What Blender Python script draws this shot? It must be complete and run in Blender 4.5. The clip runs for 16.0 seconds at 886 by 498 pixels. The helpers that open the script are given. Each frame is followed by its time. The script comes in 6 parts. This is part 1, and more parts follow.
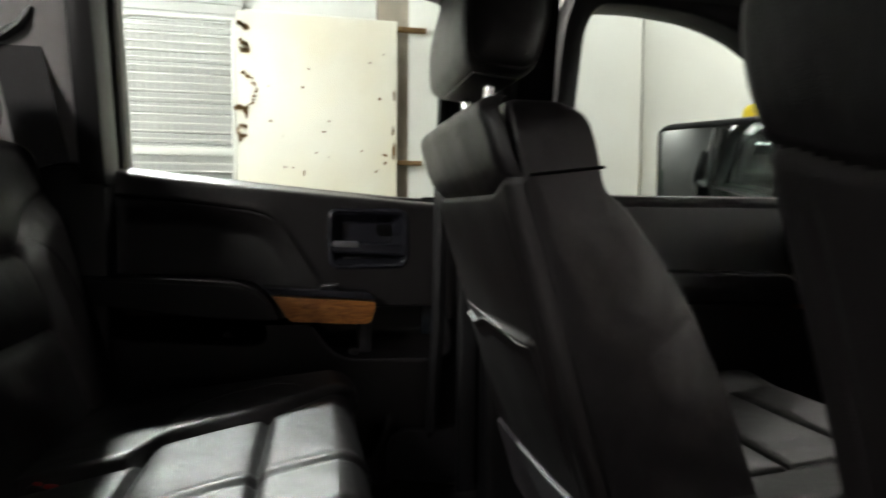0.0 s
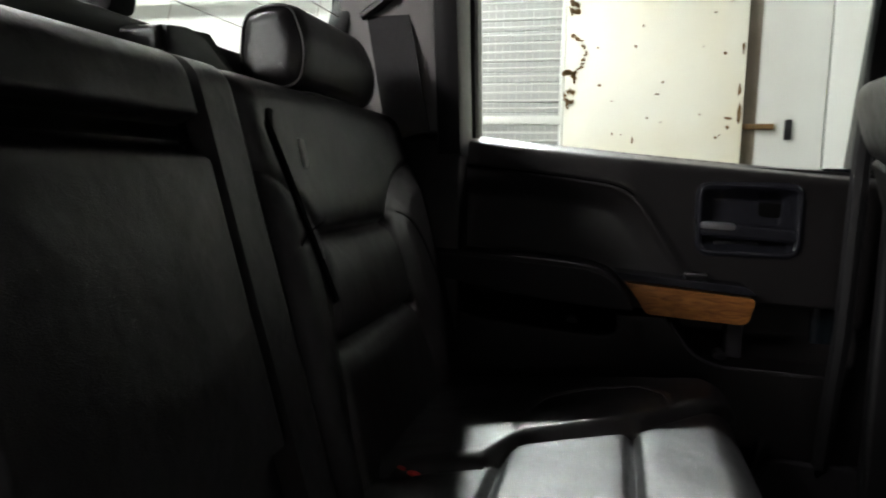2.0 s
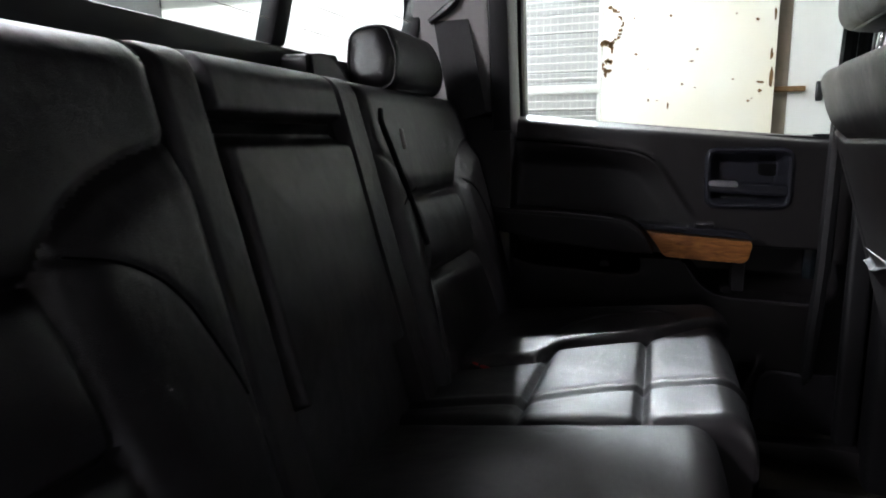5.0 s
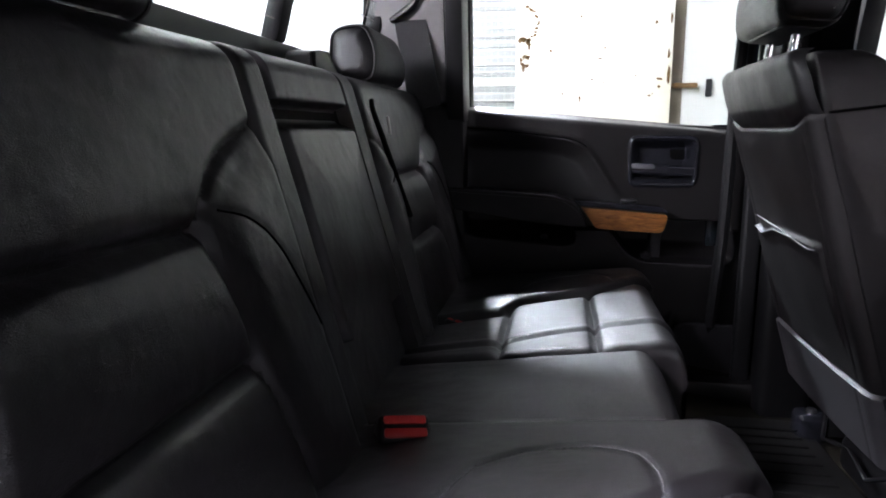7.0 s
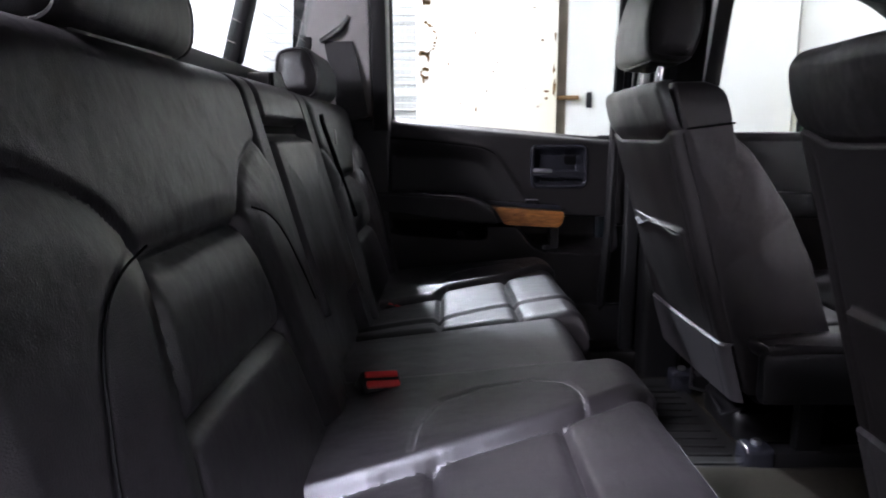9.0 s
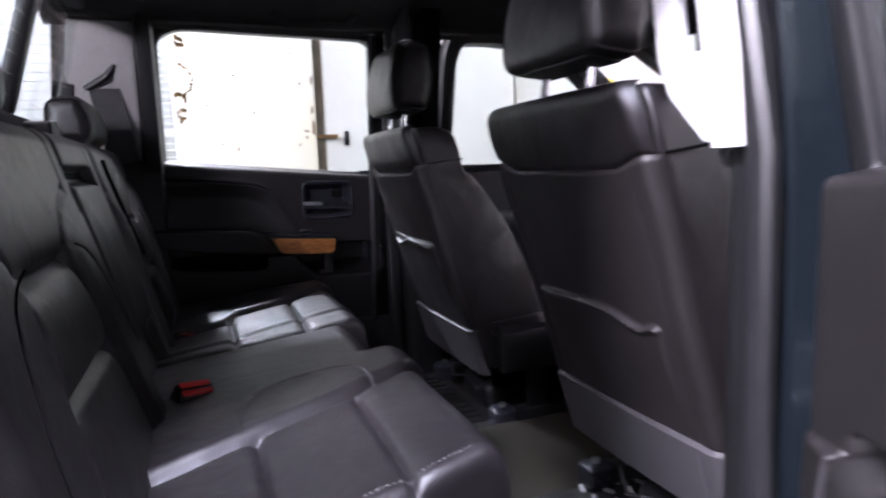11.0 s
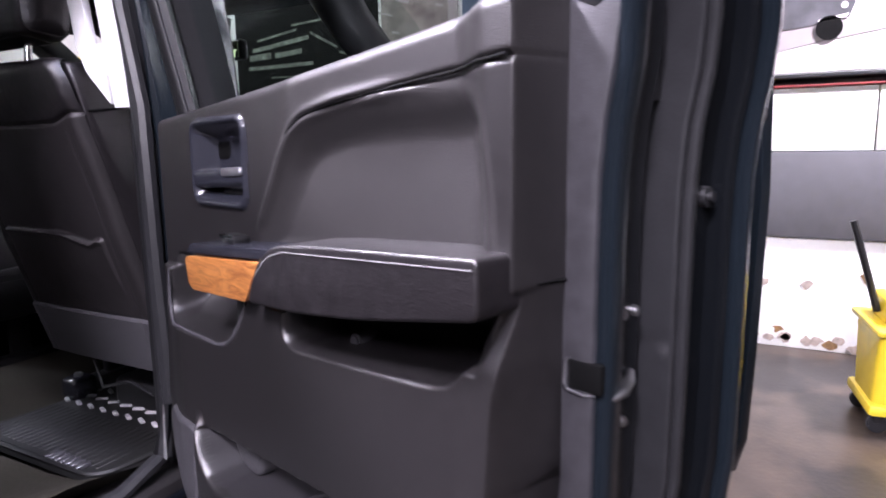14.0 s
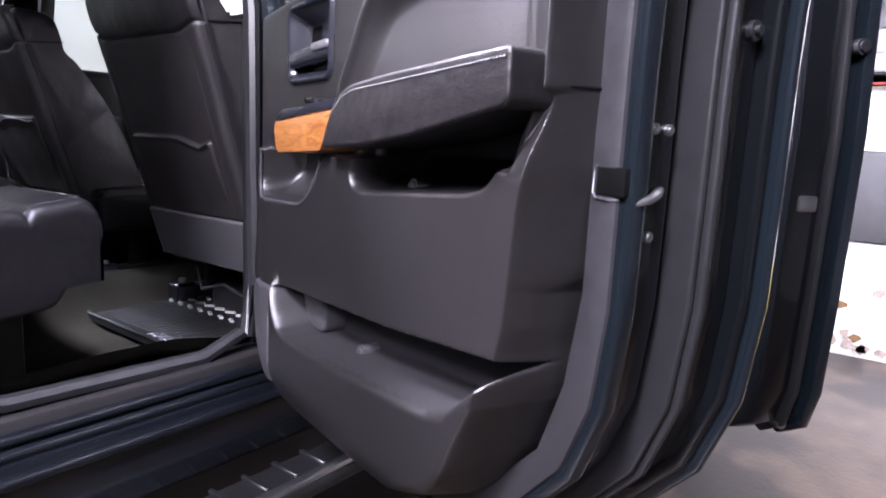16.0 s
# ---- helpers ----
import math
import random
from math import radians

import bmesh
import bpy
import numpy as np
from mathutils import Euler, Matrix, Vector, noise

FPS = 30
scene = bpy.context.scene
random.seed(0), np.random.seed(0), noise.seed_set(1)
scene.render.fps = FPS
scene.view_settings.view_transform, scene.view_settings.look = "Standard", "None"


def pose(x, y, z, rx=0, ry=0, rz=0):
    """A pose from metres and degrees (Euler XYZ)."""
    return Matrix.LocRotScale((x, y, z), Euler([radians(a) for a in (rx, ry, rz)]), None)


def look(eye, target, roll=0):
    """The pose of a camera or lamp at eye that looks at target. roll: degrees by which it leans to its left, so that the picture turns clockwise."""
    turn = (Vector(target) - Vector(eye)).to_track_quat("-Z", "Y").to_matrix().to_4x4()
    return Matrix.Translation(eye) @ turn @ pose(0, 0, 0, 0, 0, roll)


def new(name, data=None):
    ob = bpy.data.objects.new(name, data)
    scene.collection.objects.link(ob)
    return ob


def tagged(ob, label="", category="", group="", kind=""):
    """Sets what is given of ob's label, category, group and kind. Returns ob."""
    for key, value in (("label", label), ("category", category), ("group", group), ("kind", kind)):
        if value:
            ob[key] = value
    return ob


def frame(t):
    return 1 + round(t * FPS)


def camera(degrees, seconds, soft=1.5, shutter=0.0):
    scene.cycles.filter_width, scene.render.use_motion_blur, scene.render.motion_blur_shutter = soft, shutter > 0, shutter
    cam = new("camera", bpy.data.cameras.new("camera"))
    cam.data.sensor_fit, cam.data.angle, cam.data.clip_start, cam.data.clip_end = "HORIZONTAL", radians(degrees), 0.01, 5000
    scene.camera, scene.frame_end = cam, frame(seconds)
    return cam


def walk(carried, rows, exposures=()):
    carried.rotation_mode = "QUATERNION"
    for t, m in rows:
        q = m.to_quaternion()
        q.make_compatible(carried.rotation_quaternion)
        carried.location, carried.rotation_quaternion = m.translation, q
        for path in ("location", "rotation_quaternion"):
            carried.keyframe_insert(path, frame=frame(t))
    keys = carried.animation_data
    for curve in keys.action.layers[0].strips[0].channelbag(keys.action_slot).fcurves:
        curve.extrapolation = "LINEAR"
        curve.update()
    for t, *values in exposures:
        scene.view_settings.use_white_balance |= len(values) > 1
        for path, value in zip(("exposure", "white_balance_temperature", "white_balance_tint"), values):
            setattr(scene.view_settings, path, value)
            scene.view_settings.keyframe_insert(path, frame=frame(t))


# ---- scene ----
cam = camera(69.5, 16.0, 1.8, 0.6)
PATH = [
    (0, (-0.07, -0.479, 1.321), (0.336, 1.476, 1.202), 0.5),
    (0.5, (-0.088, -0.425, 1.32), (0.074, 1.562, 1.161), 0.6),
    (1, (-0.115, -0.366, 1.317), (-0.191, 1.623, 1.124), 1.2),
    (1.5, (-0.145, -0.326, 1.328), (-0.462, 1.638, 1.13), 1.0),
    (2, (-0.167, -0.322, 1.327), (-0.677, 1.599, 1.097), 1.1),
    (2.5, (-0.161, -0.358, 1.341), (-0.784, 1.531, 1.135), -0.3),
    (3, (-0.149, -0.404, 1.346), (-0.828, 1.467, 1.147), -0.2),
    (3.5, (-0.13, -0.447, 1.349), (-0.806, 1.421, 1.121), 0.1),
    (4, (-0.115, -0.483, 1.35), (-0.767, 1.391, 1.1), -0.6),
    (4.2, (-0.104, -0.506, 1.348), (-0.758, 1.365, 1.075), -0.6),
    (6.3, (-0.183, -0.724, 1.341), (-0.654, 1.185, 0.978), 0.0),
    (6.5, (-0.189, -0.745, 1.343), (-0.613, 1.177, 0.987), 0.0),
    (7, (-0.197, -0.783, 1.337), (-0.547, 1.152, 0.974), -0.2),
    (7.5, (-0.188, -0.837, 1.341), (-0.498, 1.108, 0.996), -0.7),
    (8, (-0.191, -0.901, 1.347), (-0.428, 1.055, 1.006), -1.0),
    (8.2, (-0.204, -0.926, 1.352), (-0.409, 1.031, 0.997), -0.9),
    (10.3, (-0.323, -1.069, 1.339), (0.126, 0.854, 1.024), -0.7),
    (10.5, (-0.326, -1.1, 1.343), (0.198, 0.805, 1.031), -1.2),
    (11, (-0.322, -1.201, 1.351), (0.37, 0.658, 1.098), -2.0),
    (11.5, (-0.329, -1.339, 1.35), (0.54, 0.444, 1.097), -1.9),
    (12, (-0.36, -1.448, 1.353), (0.566, 0.311, 1.131), -3.1),
    (12.5, (-0.405, -1.513, 1.34), (0.836, 0.034, 1.083), -2.5),
    (13, (-0.467, -1.544, 1.316), (1.05, -0.284, 0.986), -2.2),
    (13.5, (-0.501, -1.579, 1.308), (1.184, -0.551, 0.99), -1.6),
    (14, (-0.504, -1.64, 1.294), (1.234, -0.705, 0.973), -0.8),
    (14.5, (-0.509, -1.7, 1.273), (1.16, -0.661, 0.909), 0.7),
    (15, (-0.518, -1.724, 1.232), (1.087, -0.576, 0.905), 1.2),
    (15.5, (-0.525, -1.721, 1.184), (1.053, -0.534, 0.866), 1.7),
    (16, (-0.535, -1.717, 1.145), (1.04, -0.526, 0.827), 2.7),
]
walk(cam, [(t, look(eye, target, roll)) for t, eye, target, roll in PATH],
     [(0.0, -0.75, 6650, 11), (0.4, -0.83, 6650, 11), (1.5, -0.8, 6550, 12), (4.2, -0.65, 6200, 15), (6.5, 0.12, 5900, 20), (8.2, 0.1, 5900, 22), (10.5, -0.1, 5800, 27), (11.2, -0.2, 5800, 29), (12.0, -0.85, 6000, 31), (12.5, -0.98, 5900, 30), (13.0, -0.76, 5900, 30), (14.5, -0.87, 5850, 30), (15.2, -0.7, 5850, 27), (16.0, -0.36, 5750, 27)])

# ================= world, sun and large lights =================
world = bpy.data.worlds.new("world")
scene.world = world
world.use_nodes = True
wn = world.node_tree.nodes
wn["Background"].inputs["Color"].default_value = (0.75, 0.8, 0.9, 1)
wn["Background"].inputs["Strength"].default_value = 0.015


def added_ceiling_lamp(x, y, z, watts, sx, sy, target, colour=(1, 0.97, 0.93)):
    """Light of one added ceiling fitting, itself unseen, just under its diffuser."""
    la = bpy.data.lights.new("added_ceiling_light", "AREA")
    la.shape, la.size, la.size_y, la.energy, la.color = "RECTANGLE", sx, sy, watts, colour
    ob = new("lamp_light", la)
    ob.matrix_world = look((x, y, z), target)
    return ob


# unseen ceiling lamps, added and aimed to brighten walls and the open door
LAMPS = [
    (-0.9, 1.25, 2.95, 90, 0.9, 0.2, (-0.2, 2.9, 1.9)),
    (-2.6, 1.9, 4.1, 330, 1.2, 0.3, (-2.6, 2.95, 1.7)),
    (3.0, 2.2, 3.9, 140, 1.2, 0.3, (3.2, 3.0, 1.4)),
    (-2.8, -2.2, 2.9, 330, 1.4, 0.7, (0.1, -1.4, 1.1)),
]
for row in LAMPS:
    added_ceiling_lamp(*row)
# unseen spots added: one through the driver's rear window, four for the passenger's side
ADDED_SPOTS = [
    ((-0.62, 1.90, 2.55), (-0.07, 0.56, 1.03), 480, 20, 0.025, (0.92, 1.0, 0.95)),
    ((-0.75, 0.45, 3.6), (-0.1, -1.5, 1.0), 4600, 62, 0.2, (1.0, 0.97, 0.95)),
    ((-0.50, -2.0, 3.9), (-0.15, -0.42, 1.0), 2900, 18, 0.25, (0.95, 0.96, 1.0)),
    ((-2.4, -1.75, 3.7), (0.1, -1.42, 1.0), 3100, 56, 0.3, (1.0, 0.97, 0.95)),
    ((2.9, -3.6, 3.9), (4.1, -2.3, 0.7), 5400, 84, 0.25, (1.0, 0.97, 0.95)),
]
for place, target, watts, cone, soft_size, colour in ADDED_SPOTS:
    wl = bpy.data.lights.new("added_spot_light", "SPOT")
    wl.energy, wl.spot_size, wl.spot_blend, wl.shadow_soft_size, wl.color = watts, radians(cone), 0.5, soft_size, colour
    new("added_spot_light", wl).matrix_world = look(place, target)

# ================= materials =================


def material(name, colour, rough=0.5, metal=0.0, spread=0.15, scale=30.0, bump=0.0, bump_scale=200.0, coat=0.0, voronoi=False,
             second=None, second_scale=3.0, spec=0.5, random=0.0, soft=0.0, blot=(0.45, 0.75)):
    """Colour that varies at two scales, with roughness wear and fine relief."""
    m = bpy.data.materials.new(name)
    m.use_nodes = True
    nt = m.node_tree
    n, ln = nt.nodes, nt.links
    b = n["Principled BSDF"]
    tc = n.new("ShaderNodeTexCoord")
    a = n.new("ShaderNodeTexNoise")
    a.inputs["Scale"].default_value, a.inputs["Detail"].default_value = scale, 5
    ln.new(tc.outputs["Object"], a.inputs["Vector"])
    c = n.new("ShaderNodeTexNoise")
    c.inputs["Scale"].default_value, c.inputs["Detail"].default_value = second_scale, 4
    ln.new(tc.outputs["Object"], c.inputs["Vector"])
    ramp = n.new("ShaderNodeValToRGB")
    ramp.color_ramp.elements[0].position, ramp.color_ramp.elements[1].position = 0.3, 0.7
    lo = tuple(v * (1 - spread) for v in colour)
    hi = tuple(min(1, v * (1 + spread)) for v in colour)
    ramp.color_ramp.elements[0].color, ramp.color_ramp.elements[1].color = (*lo, 1), (*hi, 1)
    ln.new(a.outputs["Fac"], ramp.inputs["Fac"])
    mix = n.new("ShaderNodeMix")
    mix.data_type = "RGBA"
    mr = n.new("ShaderNodeMapRange")
    mr.inputs["From Min"].default_value, mr.inputs["From Max"].default_value = blot
    ln.new(c.outputs["Fac"], mr.inputs["Value"])
    ln.new(mr.outputs["Result"], mix.inputs["Factor"])
    ln.new(ramp.outputs["Color"], mix.inputs["A"])
    two = second if second else tuple(v * (1 - 0.8 * spread) for v in colour)
    mix.inputs["B"].default_value = (*two, 1)
    out = mix.outputs["Result"]
    if random:
        oi = n.new("ShaderNodeObjectInfo")
        hsv = n.new("ShaderNodeHueSaturation")
        mv = n.new("ShaderNodeMapRange")
        mv.inputs["To Min"].default_value, mv.inputs["To Max"].default_value = 1 - random, 1 + random
        ln.new(oi.outputs["Random"], mv.inputs["Value"])
        ln.new(mv.outputs["Result"], hsv.inputs["Value"])
        ln.new(out, hsv.inputs["Color"])
        out = hsv.outputs["Color"]
    ln.new(out, b.inputs["Base Color"])
    rr = n.new("ShaderNodeMapRange")
    rr.inputs["To Min"].default_value, rr.inputs["To Max"].default_value = max(0, rough - 0.07), min(1, rough + 0.1)
    ln.new(c.outputs["Fac"], rr.inputs["Value"])
    ln.new(rr.outputs["Result"], b.inputs["Roughness"])
    b.inputs["Metallic"].default_value = metal
    b.inputs["Coat Weight"].default_value = coat
    b.inputs["Coat Roughness"].default_value = 0.08
    b.inputs["Specular IOR Level"].default_value = spec
    if bump:
        v = n.new("ShaderNodeTexVoronoi" if voronoi else "ShaderNodeTexNoise")
        v.inputs["Scale"].default_value = bump_scale
        ln.new(tc.outputs["Object"], v.inputs["Vector"])
        bp = n.new("ShaderNodeBump")
        bp.inputs["Strength"].default_value, bp.inputs["Distance"].default_value = bump, 0.002
        ln.new(v.outputs["Distance" if voronoi else "Fac"], bp.inputs["Height"])
        ln.new(bp.outputs["Normal"], b.inputs["Normal"])
        if soft:
            w = n.new("ShaderNodeTexNoise")
            w.inputs["Scale"].default_value, w.inputs["Detail"].default_value = 16, 3
            ln.new(tc.outputs["Object"], w.inputs["Vector"])
            b2 = n.new("ShaderNodeBump")
            b2.inputs["Strength"].default_value, b2.inputs["Distance"].default_value = soft, 0.012
            ln.new(w.outputs["Fac"], b2.inputs["Height"])
            ln.new(b2.outputs["Normal"], bp.inputs["Normal"])
    return m


def glow(name, colour, strength):
    m = bpy.data.materials.new(name)
    m.use_nodes = True
    b = m.node_tree.nodes["Principled BSDF"]
    b.inputs["Base Color"].default_value = (*colour, 1)
    b.inputs["Emission Color"].default_value = (*colour, 1)
    b.inputs["Emission Strength"].default_value = strength
    return m


def glass_material(name, tint=(0.9, 0.95, 0.93)):
    m = bpy.data.materials.new(name)
    m.use_nodes = True
    nt = m.node_tree
    nt.nodes.remove(nt.nodes["Principled BSDF"])
    tr = nt.nodes.new("ShaderNodeBsdfTransparent")
    tr.inputs["Color"].default_value = (*tint, 1)
    gl = nt.nodes.new("ShaderNodeBsdfGlossy")
    gl.inputs["Roughness"].default_value = 0.02
    lw = nt.nodes.new("ShaderNodeLayerWeight")
    lw.inputs["Blend"].default_value = 0.5
    pw = nt.nodes.new("ShaderNodeMath")
    pw.operation = "POWER"
    pw.inputs[1].default_value = 5.0
    nt.links.new(lw.outputs["Facing"], pw.inputs[0])
    ml = nt.nodes.new("ShaderNodeMath")
    ml.operation = "MULTIPLY_ADD"
    ml.inputs[1].default_value, ml.inputs[2].default_value = 0.4, 0.015
    nt.links.new(pw.outputs["Value"], ml.inputs[0])
    mx = nt.nodes.new("ShaderNodeMixShader")
    nt.links.new(ml.outputs["Value"], mx.inputs["Fac"])
    nt.links.new(tr.outputs["BSDF"], mx.inputs[1])
    nt.links.new(gl.outputs["BSDF"], mx.inputs[2])
    nt.links.new(mx.outputs["Shader"], nt.nodes["Material Output"].inputs["Surface"])
    return m


LEATHER = material("black_leather", (0.0066, 0.0056, 0.0062), 0.36, spec=0.58, spread=0.25, scale=60, bump=0.20, bump_scale=900, voronoi=True, second=(0.0056, 0.0048, 0.0054), second_scale=5, soft=0.35)
LEATHER_SIDE = material("black_vinyl", (0.0090, 0.0076, 0.0080), 0.50, spec=0.40, spread=0.25, scale=60, bump=0.22, bump_scale=800, voronoi=True, soft=0.1)
PLASTIC = material("dark_grained_plastic", (0.010, 0.0091, 0.0094), 0.31, spec=0.62, spread=0.15, scale=80, bump=0.18, bump_scale=1100)
PLASTIC_SOFT = material("soft_touch_plastic", (0.011, 0.0099, 0.0100), 0.40, spec=0.60, spread=0.15, scale=80, bump=0.2, bump_scale=1000, voronoi=True)
PLASTIC_BLACK = material("black_plastic", (0.006, 0.006, 0.0065), 0.38, spread=0.2, scale=90, bump=0.15, bump_scale=900)
PLASTIC_KICK = material("grey_kick_plastic", (0.036, 0.0345, 0.0375), 0.5, spec=0.4, spread=0.12, scale=80, bump=0.25, bump_scale=900)
PLASTIC_GLOSS = material("glossy_black_plastic", (0.013, 0.0135, 0.018), 0.22, spec=0.6, spread=0.12, scale=80, bump=0.04, bump_scale=700)
PLASTIC_BIN = material("grey_bin_plastic", (0.014, 0.013, 0.0145), 0.5, spec=0.4, spread=0.15, scale=80, bump=0.2, bump_scale=900)
PLASTIC_GREY = material("grey_plastic", (0.036, 0.0345, 0.038), 0.38, spec=0.425, spread=0.12, scale=80, bump=0.2, bump_scale=1000)
TRIM_LIGHT = material("light_grey_trim", (0.27, 0.265, 0.26), 0.6, spread=0.06, scale=60, bump=0.2, bump_scale=700)
TRIM_PALE = material("pale_pillar_trim", (0.46, 0.455, 0.455), 0.55, spread=0.05, scale=60, bump=0.2, bump_scale=700)
HEADLINER = material("grey_headliner_cloth", (0.032, 0.030, 0.030), 0.95, spread=0.15, scale=300, bump=0.4, bump_scale=900)
CARPET = material("dark_carpet", (0.018, 0.0162, 0.0115), 0.95, spec=0.12, spread=0.5, scale=260, bump=1.0, bump_scale=700)
MAT_RUBBER = material("rubber_floor_mat", (0.006, 0.006, 0.0058), 0.55, spec=0.3, spread=0.2, scale=60, bump=0.3, bump_scale=400)
BAND = material("rough_grey_band", (0.020, 0.019, 0.0215), 0.52, spread=0.25, scale=90, bump=0.18, bump_scale=900, spec=0.4)
RUBBER = material("black_rubber_seal", (0.011, 0.011, 0.012), 0.36, spec=0.5, spread=0.2, scale=60, bump=0.12, bump_scale=300)
CHROME = material("chrome", (0.75, 0.75, 0.77), 0.12, 1.0, spread=0.04)
SATIN = material("satin_chrome", (0.62, 0.62, 0.65), 0.38, 1.0, spread=0.05)
STEEL = material("bare_steel", (0.45, 0.45, 0.46), 0.32, 1.0, spread=0.15, scale=40)
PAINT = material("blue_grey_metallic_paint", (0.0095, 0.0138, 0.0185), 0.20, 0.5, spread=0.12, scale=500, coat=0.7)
# body paint again in two darker tones, for door edges and sill
PAINT_EDGE = material("blue_grey_paint_darker", (0.0042, 0.0050, 0.0062), 0.20, 0.35, spread=0.15, scale=300, coat=0.45)
PAINT_DARK = material("blue_grey_paint_dark_sill", (0.0040, 0.0050, 0.0072), 0.22, 0.3, spread=0.2, scale=300, coat=0.5)
THREAD = material("pale_thread", (0.42, 0.41, 0.40), 0.7, spread=0.2, scale=200)
THREAD_DIM = material("worn_pale_thread", (0.12, 0.118, 0.118), 0.7, spread=0.2, scale=200)
# pale colour stands in for the bright sheen of the silver studs
STUD = material("silver_studs_painted_sheen", (0.34, 0.34, 0.34), 0.4, spread=0.15, scale=60)
STITCH = material("grey_thread", (0.075, 0.074, 0.075), 0.7, spread=0.2, scale=200)
FLAKE = material("bare_plaster", (0.30, 0.25, 0.21), 0.85, spread=0.3, scale=40)
RED_DULL = material("dull_red_paint", (0.18, 0.02, 0.02), 0.5, spread=0.2)
SHUTTER = material("off_white_slats", (0.54, 0.54, 0.53), 0.6, spread=0.05, scale=8)
RED = material("red_buckle_plastic", (0.50, 0.020, 0.016), 0.4, spread=0.1)
BELT = material("seat_belt_webbing", (0.030, 0.030, 0.031), 0.75, spread=0.2, scale=150, bump=0.5, bump_scale=900)
GLASS = glass_material("clear_window_glass")
DEFROST = material("defroster_print", (0.25, 0.22, 0.20), 0.6, spread=0.1)
GREEN = material("dark_green_paint", (0.02, 0.045, 0.025), 0.4, spread=0.2, scale=10)
WALL = material("white_painted_wall", (0.78, 0.78, 0.75), 0.6, spread=0.05, scale=8, bump=0.2, bump_scale=60, second=(0.70, 0.69, 0.64), second_scale=1.2)
PANEL_WHITE = material("rusty_white_sheet", (0.80, 0.77, 0.68), 0.55, spread=0.05, scale=10, bump=0.1, bump_scale=40, second=(0.80, 0.72, 0.55), second_scale=1.6)
RUST = material("rust", (0.17, 0.095, 0.035), 0.85, spread=0.5, scale=60, bump=0.6, bump_scale=150)
WALL_GREY = material("grey_painted_band", (0.075, 0.075, 0.08), 0.55, spread=0.1, scale=10)
CONCRETE = material("stained_wet_concrete", (0.038, 0.027, 0.019), 0.38, spread=0.4, scale=7, bump=0.4, bump_scale=40, second=(0.011, 0.0085, 0.007), second_scale=1.5, blot=(0.50, 0.56))
WALL_DIM = material("dim_grey_paint", (0.10, 0.10, 0.10), 0.7, spread=0.1, scale=4)
CEIL = material("grey_garage_ceiling", (0.10, 0.10, 0.098), 0.8, spread=0.1, scale=4)
YELLOW = material("yellow_plastic", (0.75, 0.55, 0.02), 0.42, spread=0.08, scale=12)
# brown stain that also carries the steel sheet's cast shadow as colour
STAIN_AND_SHADOW = material("brown_stain_and_sheet_shadow", (0.30, 0.26, 0.21), 0.7, spread=0.25, scale=9, second=(0.20, 0.16, 0.12), second_scale=3)
BLUE = material("blue_lift_paint", (0.035, 0.065, 0.12), 0.45, spread=0.15, scale=15)
# flat black for seams and strap; in slots, notch and hollow it paints shade
BLACK = material("flat_black_and_slot_shade", (0.003, 0.003, 0.003), 0.7, spread=0.2, spec=0.05)
BANNER_PALE = material("pale_print", (0.62, 0.57, 0.56), 0.5, spread=0.05, scale=3, second=(0.50, 0.45, 0.45), second_scale=1.2)
BANNER_GREY = material("grey_print", (0.30, 0.27, 0.27), 0.5, spread=0.1, scale=6)
BANNER_MIST = material("pale_blue_print", (0.36, 0.40, 0.46), 0.5, spread=0.06, scale=4)
PRINT_DARK = material("dark_grey_print", (0.055, 0.055, 0.06), 0.45, spread=0.3, scale=7, second=(0.16, 0.16, 0.17), second_scale=3)
PRINT_BLACK = material("black_print", (0.0045, 0.0045, 0.0042), 0.7, spec=0.08, spread=0.4, scale=9)
PRINT_BROWN = material("brown_print", (0.15, 0.125, 0.11), 0.5, spread=0.4, scale=9, second=(0.30, 0.26, 0.24), second_scale=4)
PRINT_GREEN = material("grey_green_print", (0.10, 0.115, 0.09), 0.6, spread=0.7, scale=14)
# green of the light it reflects is put into this mirror's colour
MIRROR_CABIN = material("mirror_with_green_reflection", (0.72, 0.95, 0.50), 0.03, 1.0, spread=0.01)
MIRROR = material("mirror_glass", (0.85, 0.87, 0.86), 0.03, 1.0, spread=0.01)


def wood_material():
    m = bpy.data.materials.new("burl_wood_veneer")
    m.use_nodes = True
    nt = m.node_tree
    n, ln = nt.nodes, nt.links
    b = n["Principled BSDF"]
    tc = n.new("ShaderNodeTexCoord")
    mp = n.new("ShaderNodeMapping")
    mp.inputs["Scale"].default_value = (12, 12, 60)
    a = n.new("ShaderNodeTexNoise")
    a.inputs["Scale"].default_value, a.inputs["Detail"].default_value, a.inputs["Distortion"].default_value = 2.2, 8, 1.6
    ln.new(tc.outputs["Object"], mp.inputs["Vector"])
    ln.new(mp.outputs["Vector"], a.inputs["Vector"])
    r = n.new("ShaderNodeValToRGB")
    r.color_ramp.elements[0].position, r.color_ramp.elements[1].position = 0.3, 0.72
    r.color_ramp.elements[0].color = (0.14, 0.046, 0.010, 1)
    r.color_ramp.elements[1].color = (0.38, 0.155, 0.040, 1)
    ln.new(a.outputs["Fac"], r.inputs["Fac"])
    ln.new(r.outputs["Color"], b.inputs["Base Color"])
    b.inputs["Roughness"].default_value = 0.4
    b.inputs["Coat Weight"].default_value = 0.5
    b.inputs["Coat Roughness"].default_value = 0.15
    return m


WOOD = wood_material()

